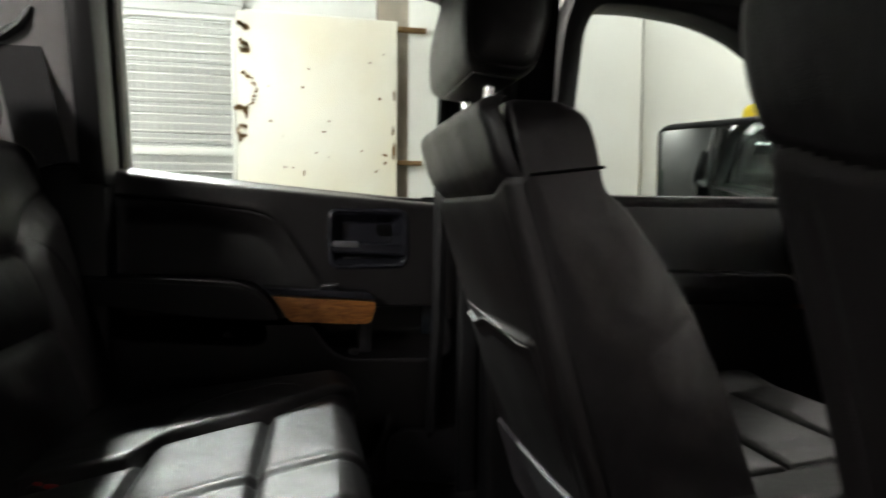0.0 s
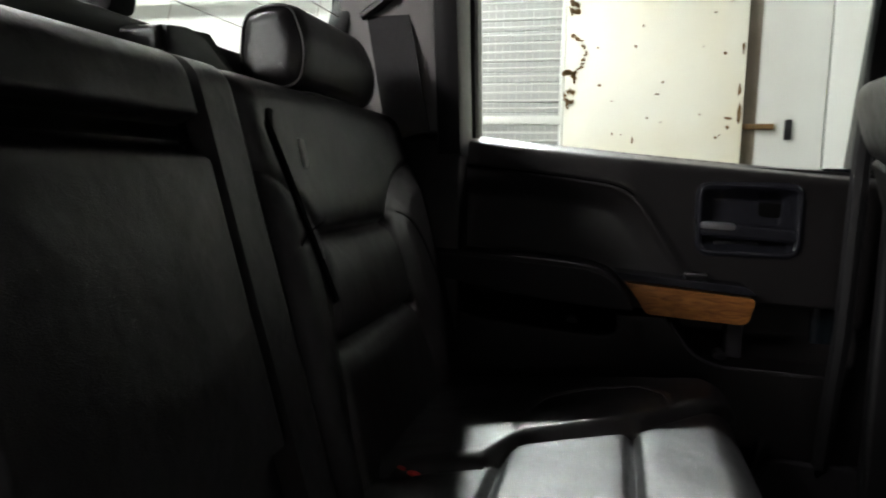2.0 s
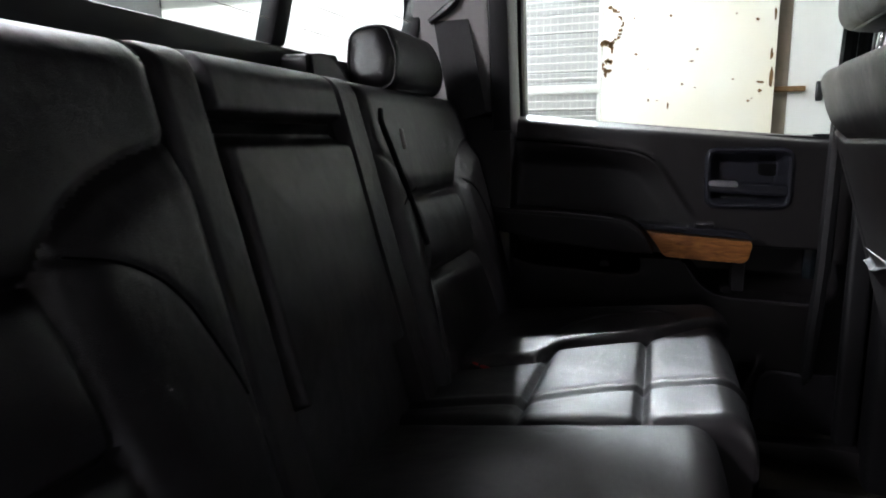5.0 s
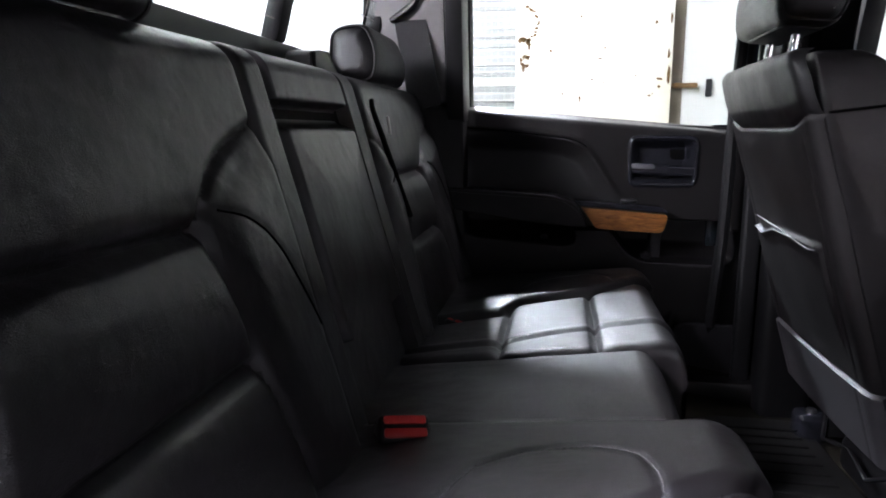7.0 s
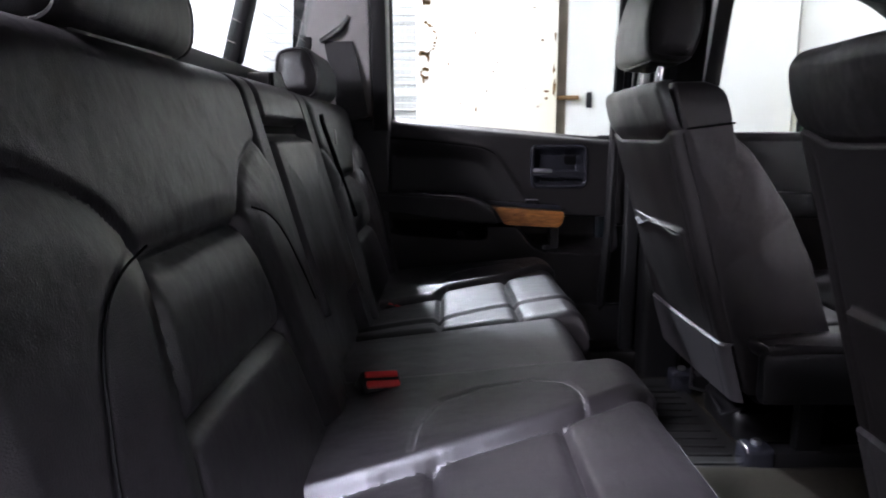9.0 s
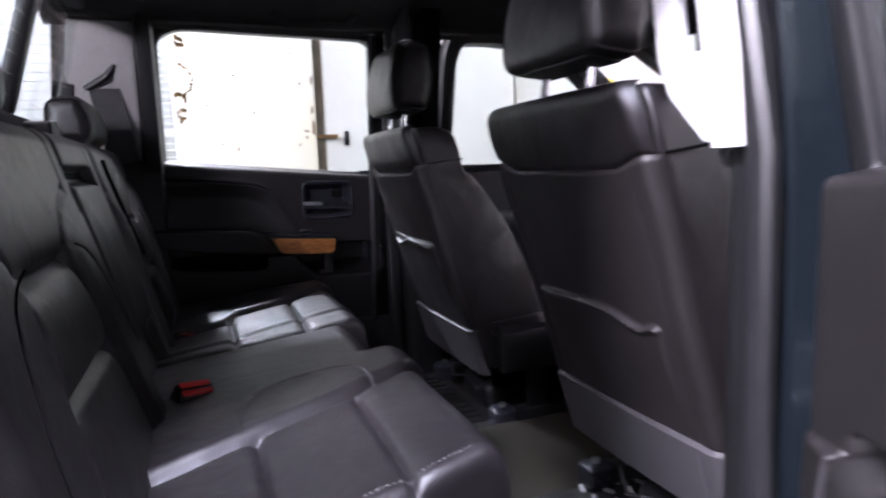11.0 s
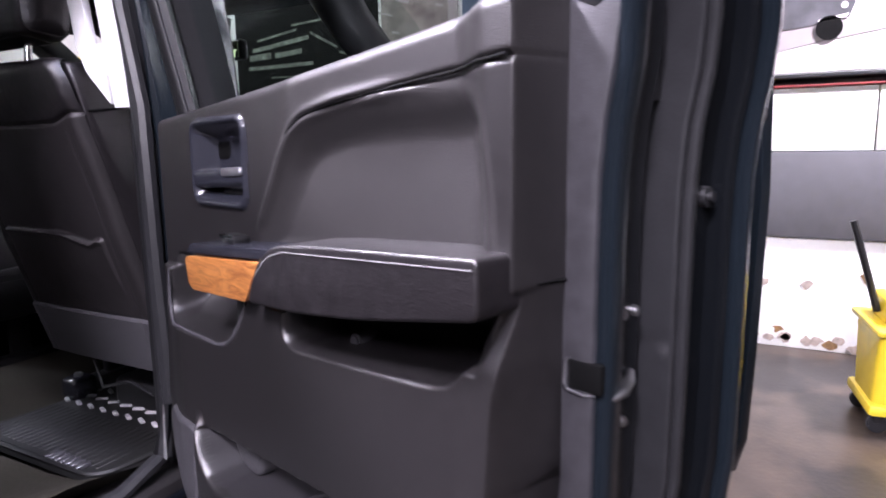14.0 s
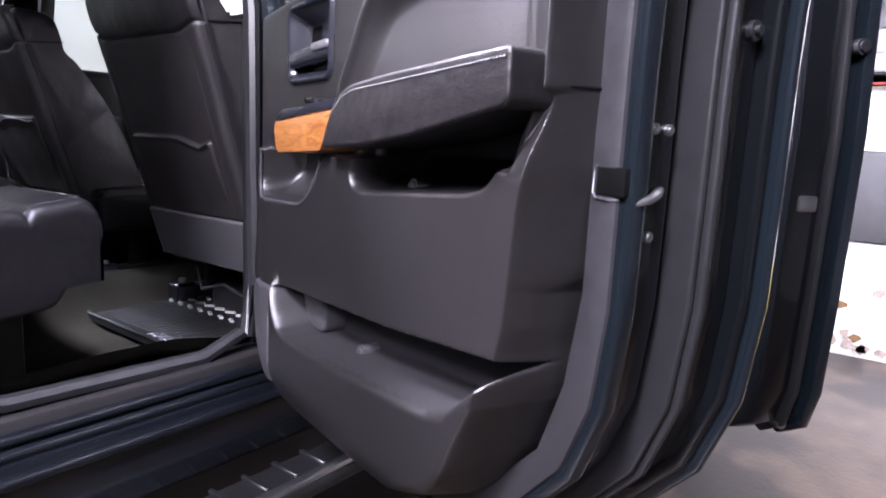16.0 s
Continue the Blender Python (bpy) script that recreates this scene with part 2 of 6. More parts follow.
# ================= mesh helpers =================


def smooth(me, angle=40):
    me.shade_smooth()
    me.set_sharp_from_angle(angle=radians(angle))


def mesh_object(name, bm, mat, angle=40):
    bmesh.ops.recalc_face_normals(bm, faces=bm.faces[:])
    me = bpy.data.meshes.new(name)
    bm.to_mesh(me)
    bm.free()
    me.materials.append(mat)
    smooth(me, angle)
    return new(name, me)


def part(name, bm, mat, parent, label=""):
    ob = mesh_object(name, bm, mat)
    ob.parent = parent
    return tagged(ob, label)


def thing(name, label, category, m=None, group="", kind=""):
    ob = new(name)
    ob.empty_display_size = 0.1
    if m is not None:
        ob.matrix_world = m
    return tagged(ob, label, category, group, kind)


def solid(name, bm, mat, label, category="", group="", kind="", m=None):
    ob = mesh_object(name, bm, mat)
    if m is not None:
        ob.matrix_world = m
    return tagged(ob, label, category, group, kind)


def bm_box(lo, hi, bevel=0.0, seg=2):
    bm = bmesh.new()
    bmesh.ops.create_cube(bm, size=1)
    for v in bm.verts:
        v.co = Vector([lo[i] + (hi[i] - lo[i]) * (v.co[i] + 0.5) for i in range(3)])
    if bevel:
        bmesh.ops.bevel(bm, geom=bm.edges[:], offset=bevel, segments=seg, affect="EDGES", profile=0.5, clamp_overlap=True)
    return bm


def bm_move(bm, m):
    bmesh.ops.transform(bm, matrix=m, verts=bm.verts[:])
    return bm


def bm_map(bm, f):
    for v in bm.verts:
        v.co = Vector(f(v.co))
    return bm


def bm_cyl(a, b, r, seg=16, r2=None, bevel=0.0):
    a, b = Vector(a), Vector(b)
    bm = bmesh.new()
    bmesh.ops.create_cone(bm, cap_ends=True, segments=seg, radius1=r, radius2=r if r2 is None else r2, depth=(b - a).length)
    if bevel:
        es = [e for e in bm.edges if len(e.link_faces) == 2 and e.calc_face_angle() > 1]
        bmesh.ops.bevel(bm, geom=es, offset=bevel, segments=2, affect="EDGES")
    q = (b - a).to_track_quat("Z", "Y").to_matrix().to_4x4()
    return bm_move(bm, Matrix.Translation((a + b) / 2) @ q)


def bm_tube(path, r, seg=8, closed=False):
    """Round tube along a path of points; r may be one radius or one for each point."""
    path = [Vector(p) for p in path]
    bm = bmesh.new()
    rings, n = [], len(path)
    up = Vector((0.31, 0.2, 0.93))
    for i, p in enumerate(path):
        a = path[(i - 1) % n] if closed or i > 0 else p
        b = path[(i + 1) % n] if closed or i < n - 1 else p
        d = (b - a).normalized()
        s = d.cross(up).normalized()
        t = s.cross(d)
        rad = r[i] if isinstance(r, (list, tuple)) else r
        rings.append([bm.verts.new(p + rad * (math.cos(2 * math.pi * k / seg) * s + math.sin(2 * math.pi * k / seg) * t)) for k in range(seg)])
    for i in range(n if closed else n - 1):
        A, B = rings[i], rings[(i + 1) % n]
        for k in range(seg):
            bm.faces.new((A[k], A[(k + 1) % seg], B[(k + 1) % seg], B[k]))
    if not closed:
        bm.faces.new(rings[0])
        bm.faces.new(rings[-1])
    return bm


def bm_sweep(path, section, frame_of, closed=False):
    """Sweeps a closed cross-section of (d, w) along path; frame_of(i) gives the two axes on which d and w lie."""
    bm = bmesh.new()
    rings, n = [], len(path)
    for i, p in enumerate(path):
        a, b = frame_of(i)
        rings.append([bm.verts.new(Vector(p) + d * a + w * b) for d, w in section])
    k = len(section)
    for i in range(n if closed else n - 1):
        A, B = rings[i], rings[(i + 1) % n]
        for j in range(k):
            bm.faces.new((A[j], A[(j + 1) % k], B[(j + 1) % k], B[j]))
    if not closed:
        bm.faces.new(rings[0])
        bm.faces.new(rings[-1])
    return bm


def bm_prism(outline, lo, hi, bevel=0.0, holes=(), seg=2, to=None):
    """Plate in the plane of the outline's two coordinates (a, b), from depth lo to hi, with holes; to(a, d, b) places a point."""
    bm = bmesh.new()
    edges = []
    for loop in (outline, *holes):
        vs = [bm.verts.new((a, lo, b)) for a, b in loop]
        edges += [bm.edges.new((vs[i], vs[(i + 1) % len(vs)])) for i in range(len(vs))]
    if holes:
        bmesh.ops.triangle_fill(bm, use_beauty=True, use_dissolve=False, edges=edges)
    else:
        bm.faces.new(bm.verts[:])
    got = bmesh.ops.extrude_face_region(bm, geom=bm.faces[:])
    for v in got["geom"]:
        if isinstance(v, bmesh.types.BMVert):
            v.co.y = hi
    bmesh.ops.recalc_face_normals(bm, faces=bm.faces[:])
    if bevel:
        es = [e for e in bm.edges if len(e.link_faces) == 2 and abs(e.calc_face_angle()) > 1.0 and abs(e.verts[0].co.y - e.verts[1].co.y) < 1e-5
              and abs(e.verts[0].co.y - hi) < 1e-5]
        bmesh.ops.bevel(bm, geom=es, offset=bevel, segments=seg, affect="EDGES", profile=0.5, clamp_overlap=True)
    if to:
        bm_map(bm, lambda c: to(c.x, c.y, c.z))
    return bm


def bm_pad(corners, thick, edge=0.02, crown=0.006, nu=12, nv=12, wrinkle=0.0, seed=0.0, flip=False, back=0.02):
    """Upholstered panel on four corners (in order round): rounded edges, a slight crown and faint wrinkles."""
    p = [Vector(c) for c in corners]
    nrm = (p[1] - p[0]).cross(p[3] - p[0]).normalized()
    if flip:
        nrm = -nrm
    lu = ((p[1] - p[0]).length + (p[2] - p[3]).length) / 2
    lv = ((p[3] - p[0]).length + (p[2] - p[1]).length) / 2

    def stops(n, length):
        e = min(0.45, edge / max(length, 1e-4))
        a = [e * (1 - math.cos(k / 5 * math.pi / 2)) for k in range(6)]
        mid = [e + (1 - 2 * e) * k / n for k in range(1, n)]
        return a + mid + [1 - x for x in reversed(a)]

    def rise(s, length):
        d = min(s, 1 - s) * length
        if d >= edge:
            return 1.0
        q = 1 - d / edge
        return math.sqrt(max(0.0, 1 - q * q))

    su, sv = stops(nu, lu), stops(nv, lv)
    bm = bmesh.new()
    top, bot = [], []
    for s in su:
        ra, rb = [], []
        for t in sv:
            base = p[0] * (1 - s) * (1 - t) + p[1] * s * (1 - t) + p[2] * s * t + p[3] * (1 - s) * t
            h = thick * min(rise(s, lu), rise(t, lv)) + crown * 16 * s * (1 - s) * t * (1 - t)
            if wrinkle:
                h += wrinkle * (noise.noise(base * 18 + Vector((seed, 0, 0))) + 0.5 * noise.noise(base * 45 + Vector((0, seed, 0))))
            ra.append(bm.verts.new(base + nrm * h))
            rb.append(bm.verts.new(base - nrm * back))
        top.append(ra)
        bot.append(rb)
    U, V = len(su), len(sv)
    for i in range(U - 1):
        for j in range(V - 1):
            bm.faces.new((top[i][j], top[i + 1][j], top[i + 1][j + 1], top[i][j + 1]))
    ring = [(i, 0) for i in range(U)] + [(U - 1, j) for j in range(1, V)] + [(i, V - 1) for i in range(U - 2, -1, -1)] + [(0, j) for j in range(V - 2, 0, -1)]
    for k in range(len(ring)):
        a, b = ring[k], ring[(k + 1) % len(ring)]
        bm.faces.new((top[a[0]][a[1]], top[b[0]][b[1]], bot[b[0]][b[1]], bot[a[0]][a[1]]))
    bm.faces.new([bot[i][j] for i, j in reversed(ring)])
    return bm


def bm_loft(profile, stations, to, power=2.6):
    """Closed side profile (a, b) carried along stations (y, inset, da, db): each section is drawn in towards its middle by inset."""
    bm = bmesh.new()
    ca = sum(a for a, b in profile) / len(profile)
    cb = sum(b for a, b in profile) / len(profile)
    n = len(profile)
    rings = []
    for y, inset, da, db in stations:
        ring = []
        for k in range(n):
            a, b = profile[k]
            pa, na = profile[k - 1], profile[(k + 1) % n]
            t = Vector((na[0] - pa[0], na[1] - pa[1])).normalized()
            nn = Vector((-t.y, t.x))
            if nn.dot(Vector((ca - a, cb - b))) < 0:
                nn = -nn
            ring.append(bm.verts.new(Vector(to(a + nn.x * inset + da, y, b + nn.y * inset + db))))
        rings.append(ring)
    for A, B in zip(rings, rings[1:]):
        for j in range(n):
            bm.faces.new((A[j], A[(j + 1) % n], B[(j + 1) % n], B[j]))
    caps = [bm.faces.new(rings[0]), bm.faces.new(rings[-1])]
    bmesh.ops.poke(bm, faces=caps)
    return bm


def rounded(points, r, seg=5):
    """A polygon with its corners rounded; r: one radius or one for each corner."""
    out, n = [], len(points)
    for i in range(n):
        p, a, b = Vector(points[i]), Vector(points[i - 1]), Vector(points[(i + 1) % n])
        rad = r[i] if isinstance(r, (list, tuple)) else r
        if rad <= 0:
            out.append(tuple(p))
            continue
        d = min(rad, (a - p).length * 0.49, (b - p).length * 0.49)
        s, e = p + (a - p).normalized() * d, p + (b - p).normalized() * d
        for k in range(seg + 1):
            t = k / seg
            out.append(tuple((1 - t) ** 2 * s + 2 * t * (1 - t) * p + t * t * e))
    return out


def arc_stations(y0, y1, r, mid=4, seg=5, da=0.0, db=0.0):
    """Stations from y0 to y1 with rounded ends of radius r."""
    out = [(y0 + r * (1 - math.sin(k / seg * math.pi / 2)), r * (1 - math.cos(k / seg * math.pi / 2)), da, db) for k in range(seg, 0, -1)]
    out += [(y0 + r + (y1 - y0 - 2 * r) * k / mid, 0.0, da, db) for k in range(mid + 1)]
    out += [(y1 - r * (1 - math.sin(k / seg * math.pi / 2)), r * (1 - math.cos(k / seg * math.pi / 2)), da, db) for k in range(1, seg + 1)]
    return out

def dist_to(U, V, outline):
    """Signed distance from each point to a closed outline, negative inside."""
    pts = np.array(outline, float)
    best = np.full(U.shape, 1e9)
    inside = np.zeros(U.shape, bool)
    for (ax, ay), (bx, by) in zip(pts, np.roll(pts, -1, 0)):
        ex, ey = bx - ax, by - ay
        t = np.clip(((U - ax) * ex + (V - ay) * ey) / (ex * ex + ey * ey + 1e-12), 0, 1)
        best = np.minimum(best, np.hypot(U - ax - t * ex, V - ay - t * ey))
        if by != ay:
            inside ^= ((ay > V) != (by > V)) & (U < ex * (V - ay) / ey + ax)
    return np.where(inside, -best, best)


def line_dist(U, V, line):
    """Distance from each point to an open polyline."""
    best = np.full(U.shape, 1e9)
    for (ax, ay), (bx, by) in zip(line, line[1:]):
        ex, ey = bx - ax, by - ay
        t = np.clip(((U - ax) * ex + (V - ay) * ey) / (ex * ex + ey * ey + 1e-12), 0, 1)
        best = np.minimum(best, np.hypot(U - ax - t * ex, V - ay - t * ey))
    return best


def ease(x):
    q = np.clip(x, 0, 1)
    return q * q * (3 - 2 * q)


def roll_off(d, r):
    """Drop of a rounded edge of radius r at the distance d inside it."""
    q = np.clip(1 - d / r, 0, 1)
    return r * (1 - np.sqrt(np.maximum(0, 1 - q * q)))


def surface_parts(X, Y, Z, regions, parent, keep=None, angle=60):
    """A moulded or upholstered surface over a grid, parted along its seams: regions holds (name, mask of the faces, material, label)."""
    n, m = X.shape
    co = np.stack([X.ravel(), Y.ravel(), Z.ravel()], 1)
    ids = np.arange(n * m).reshape(n, m)
    quads = np.stack([ids[:-1, :-1], ids[1:, :-1], ids[1:, 1:], ids[:-1, 1:]], -1)
    free = np.ones((n - 1, m - 1), bool) if keep is None else keep.copy()
    made = {}
    for name, mask, mat, label in regions:
        sel = quads[mask & free]
        free &= ~mask
        if not len(sel):
            continue
        used, faces = np.unique(sel, return_inverse=True)
        me = bpy.data.meshes.new(name)
        me.from_pydata(co[used].tolist(), [], faces.reshape(-1, 4).tolist())
        me.materials.append(mat)
        smooth(me, angle)
        ob = new(name, me)
        ob.parent = parent
        made[name] = tagged(ob, label)
    return made


def mid(A):
    """Values at the middle of each face of a grid."""
    return (A[:-1, :-1] + A[1:, :-1] + A[1:, 1:] + A[:-1, 1:]) / 4

# ================= garage =================
GX0, GX1, GY0, GY1, GZ = -3.3, 4.2, -5.2, 2.95, 5.6


def uneven(bm, amount, scale):
    for v in bm.verts:
        v.co.z += amount * noise.noise(v.co * scale)
    return bm


def garage():
    bm = bmesh.new()
    bmesh.ops.create_grid(bm, x_segments=80, y_segments=60, size=0.5)
    bm_map(bm, lambda c: (GX0 - 0.2 + (c.x + 0.5) * (GX1 - GX0 + 0.4), GY0 - 0.2 + (c.y + 0.5) * (3.2 - GY0 + 0.4), 0))
    solid("floor", uneven(bm, 0.004, 1.5), CONCRETE, "worn brown concrete garage floor with dark damp stains", kind="structure")
    # unseen ceiling, rear and right walls are kept dark to cut bounced light
    solid("ceiling", bm_box((GX0 - 0.2, GY0 - 0.2, GZ), (GX1 + 0.2, 3.4, GZ + 0.2)), CEIL, "dull grey garage ceiling", kind="structure")
    solid("wall_left", bm_box((GX0, 3.02, 0), (GX1, 3.2, GZ)), WALL, "white painted garage wall beside the truck", kind="structure")
    solid("wall_rear", bm_box((GX0 - 0.2, GY0, 0), (GX0, 3.2, GZ)), WALL_DIM, "dull grey garage wall behind the truck", kind="structure")
    solid("wall_right", bm_box((GX0, GY0 - 0.2, 0), (GX1, GY0, GZ)), CEIL, "dull grey far garage wall", kind="structure")
    solid("wall_front", bm_box((GX1, GY0, 0), (GX1 + 0.2, 3.2, GZ)), WALL, "white painted wall ahead of the truck", kind="structure")


def stain(name, cx, cz, y, rx, rz, seed, mat, label, group=""):
    """Ragged flake of rust lying on a sheet that faces the truck."""
    pts = []
    for k in range(22):
        a = 2 * math.pi * k / 22
        q = 0.8 + 0.4 * noise.noise(Vector((math.cos(a) * 1.3 + seed, math.sin(a) * 1.3, seed)))
        pts.append((cx + rx * q * math.cos(a), cz + rz * q * math.sin(a)))
    return bm_prism(pts, y, y - 0.004)


def left_wall_things():
    """White rusted sheet, mesh cage and grey doors that stand beyond the driver's side."""
    Y = 2.79
    sheet = thing("steel_sheet", "off-white painted steel sheet with rusted edges leaning at the wall", "panel", pose(0, Y, 0))
    part("sheet", bm_box((-0.415, -0.02, 0.0), (0.36, 0.02, 2.27), 0.006), PANEL_WHITE, sheet)
    rng = random.Random(4)
    spots = [(-0.395, 2.13, 0.012, 0.014), (-0.40, 1.66, 0.010, 0.016), (0.345, 1.62, 0.012, 0.05), (0.34, 1.72, 0.008, 0.03),
             (0.345, 1.90, 0.007, 0.03), (0.30, 1.60, 0.02, 0.008), (0.30, 1.56, 0.01, 0.012), (-0.10, 1.50, 0.006, 0.02)]
    spots += [(rng.uniform(-0.3, 0.33), rng.uniform(1.45, 2.2), rng.uniform(0.004, 0.011), rng.uniform(0.003, 0.010)) for _ in range(18)]
    curls = [(-0.40, 2.16, 0.05, 30, 95), (-0.385, 2.10, 0.022, 180, 470), (-0.395, 1.89, 0.085, -88, 80), (-0.40, 1.78, 0.035, -20, 150), (-0.39, 1.70, 0.028, 40, 300)]
    for cx, cz, r, a0, a1 in curls:
        for j in range(15):
            a = radians(a0 + (a1 - a0) * j / 14)
            spots.append((cx + 0.8 * r * math.cos(a) + rng.uniform(-0.006, 0.006), cz + r * math.sin(a) + rng.uniform(-0.006, 0.006), rng.uniform(0.004, 0.013), rng.uniform(0.005, 0.015)))
    for k, (x, z, rx, rz) in enumerate(spots):
        part("rust_spot", stain("r", x, z, -0.021, rx, rz, 3.1 * k + 1, RUST, ""), RUST, sheet)
    # grey-white double doors, set back behind the sheet
    d = thing("wall_cabinet", "grey-white steel cabinet doors with a black latch", "cabinet", pose(-0.03, 2.90, 0))
    # brown strip beside the sheet paints the shadow it casts
    part("body", bm_box((0.30, -0.03, 0.0), (0.74, 0.02, 2.9), 0.004), STAIN_AND_SHADOW, d, "brown-stained cabinet side with the sheet's shadow in its colour")
    part("door", bm_box((0.462, -0.05, 0.05), (0.735, -0.03, 2.85), 0.005), WALL, d)
    part("door", bm_box((0.742, -0.05, 0.05), (1.78, -0.0, 2.85), 0.005), WALL, d)
    la = part("latch", bm_box((0.575, -0.075, 1.51), (0.605, -0.05, 1.60), 0.006), PLASTIC_BLACK, d, "black latch")
    part("latch_bar", bm_box((0.40, -0.085, 1.555), (0.53, -0.055, 1.58), 0.004), RUST, d, "rusty hasp")
    part("hasp", bm_box((0.36, -0.075, 2.235), (0.55, -0.05, 2.262), 0.004), RUST, d, "rusty top bar")
    # pale board further along, with a dark hook
    b = thing("wall_board", "white wall board with a small dark hook", "panel", pose(0, 2.97, 0))
    part("board", bm_box((1.80, -0.04, 0.0), (3.9, 0.02, 3.3), 0.004), WALL, b)
    part("hook", bm_box((1.70, -0.08, 1.86), (1.73, -0.0, 1.96), 0.008), STEEL, b, "dark hook")
    # roll-up shutter behind the cage
    s = thing("roller_shutter", "white slatted roller shutter beside the steel sheet", "shutter", pose(0, 2.93, 0))
    for k in range(30):
        z = 1.0 + 0.0495 * k
        part("slat", bm_box((-1.35, -0.010, z), (-0.40, 0.012, z + 0.0493), 0.004, 1), SHUTTER, s)
    # mesh cage
    c = thing("mesh_cage", "white wire mesh cage with a rounded frame", "cage", pose(0, 2.80, 0))
    frame_pts = rounded([(-0.97, 0.9), (-0.97, 2.23), (-0.43, 2.23), (-0.43, 0.9)], [0.02, 0.10, 0.02, 0.02], 6)
    part("frame", bm_tube([(a, 0, z) for a, z in frame_pts], 0.012, 8, True), WALL, c)
    for k in range(1, 15):
        x = -0.97 + 0.036 * k
        part("wire", bm_tube([(x, 0.004, 0.9), (x, 0.004, 2.22)], 0.0018, 5), WALL, c)
    for k in range(34):
        z = 0.93 + 0.038 * k
        part("wire", bm_tube([(-0.965, -0.003, z), (-0.43, -0.003, z)], 0.0042, 5), WALL, c)
    part("rail", bm_box((-0.97, -0.014, 1.575), (-0.43, -0.006, 1.61), 0.003), WALL, c)
    # pipe along the wall top
    solid("wall_pipe", bm_tube([(-3.5, 2.96, 2.36), (0.55, 2.96, 2.30)], 0.022, 10), WALL, "white painted pipe along the wall", "pipe")
    p = thing("lift_column", "yellow steel lift column standing by the white wall", "column", pose(2.24, 2.5, 0))
    part("post", bm_box((-0.07, -0.08, 0), (0.07, 0.08, 1.90), 0.05, 4), YELLOW, p)
    part("base_plate", bm_box((-0.2, -0.2, 0), (0.2, 0.2, 0.02), 0.004), YELLOW, p)


def rear_cabinet():
    # added out of view to give the door mirror its dark green reflection
    o = thing("reflected_cabinet", "dark green cabinet added by the rear wall for the door mirror to reflect", "cabinet", pose(-2.95, 2.45, 0))
    part("body", bm_box((-0.3, -0.45, 0.08), (0.3, 0.45, 1.75), 0.01), GREEN, o)
    for k in range(5):
        part("drawer", bm_box((0.302, -0.42, 0.15 + 0.31 * k), (0.325, 0.42, 0.43 + 0.31 * k), 0.008), GREEN, o)
        part("pull", bm_tube([(0.335, -0.3, 0.36 + 0.31 * k), (0.345, 0, 0.36 + 0.31 * k), (0.335, 0.3, 0.36 + 0.31 * k)], 0.008, 6), STEEL, o)
    part("foot", bm_box((-0.28, -0.42, 0.0), (0.28, 0.42, 0.08), 0.004), PLASTIC_BLACK, o)


def front_wall_things():
    """What stands ahead of the truck on the passenger's side."""
    X = 3.95
    w = thing("half_wall", "white half wall with grey band and flaking paint", "wall", pose(X, 0, 0), kind="structure")
    part("plinth", bm_box((0.0, -5.1, 0), (0.2, 3.0, 0.70), 0.01), WALL, w, "flaking white plinth")
    part("band", bm_box((-0.03, -5.1, 0.705), (0.2, 3.0, 1.225), 0.005), WALL_GREY, w, "dark grey padded band")
    part("panel", bm_box((0.0, -2.07, 1.23), (0.2, 3.0, 1.60), 0.004), WALL, w)
    part("panel", bm_box((0.0, -5.1, 1.23), (0.2, -2.08, 1.60), 0.004), WALL, w)
    part("rail", bm_box((-0.02, -5.1, 1.604), (0.2, 3.0, 1.618), 0.004), RED_DULL, w, "dull red painted rail")
    part("cap", bm_box((-0.03, -5.1, 1.655), (0.2, 3.0, 1.675), 0.004), PLASTIC_BLACK, w, "black rail")
    part("upper_wall", bm_box((0.0, -5.1, 1.68), (0.2, 3.0, 5.5), 0.004), WALL, w)
    rng = random.Random(8)
    for k in range(60):
        y, z = rng.uniform(-3.6, -1.2), rng.choice([rng.uniform(0.03, 0.12), rng.uniform(0.1, 0.68), 0.06])
        q = bm_prism([(y + rng.uniform(0.012, 0.045) * math.cos(a) * (0.8 + 0.4 * rng.random()), z + rng.uniform(0.015, 0.04) * math.sin(a)) for a in [2 * math.pi * j / 9 for j in range(9)]], 0, 0.004,
                     to=lambda a, d, b: (-d - 0.001, a, b))
        part("flaked_patch", q, FLAKE if k % 4 else RUST, w)
    banners()


def poly(points, depth, to):
    return bm_prism(points, 0.0, depth, 0.0, (), 1, to)


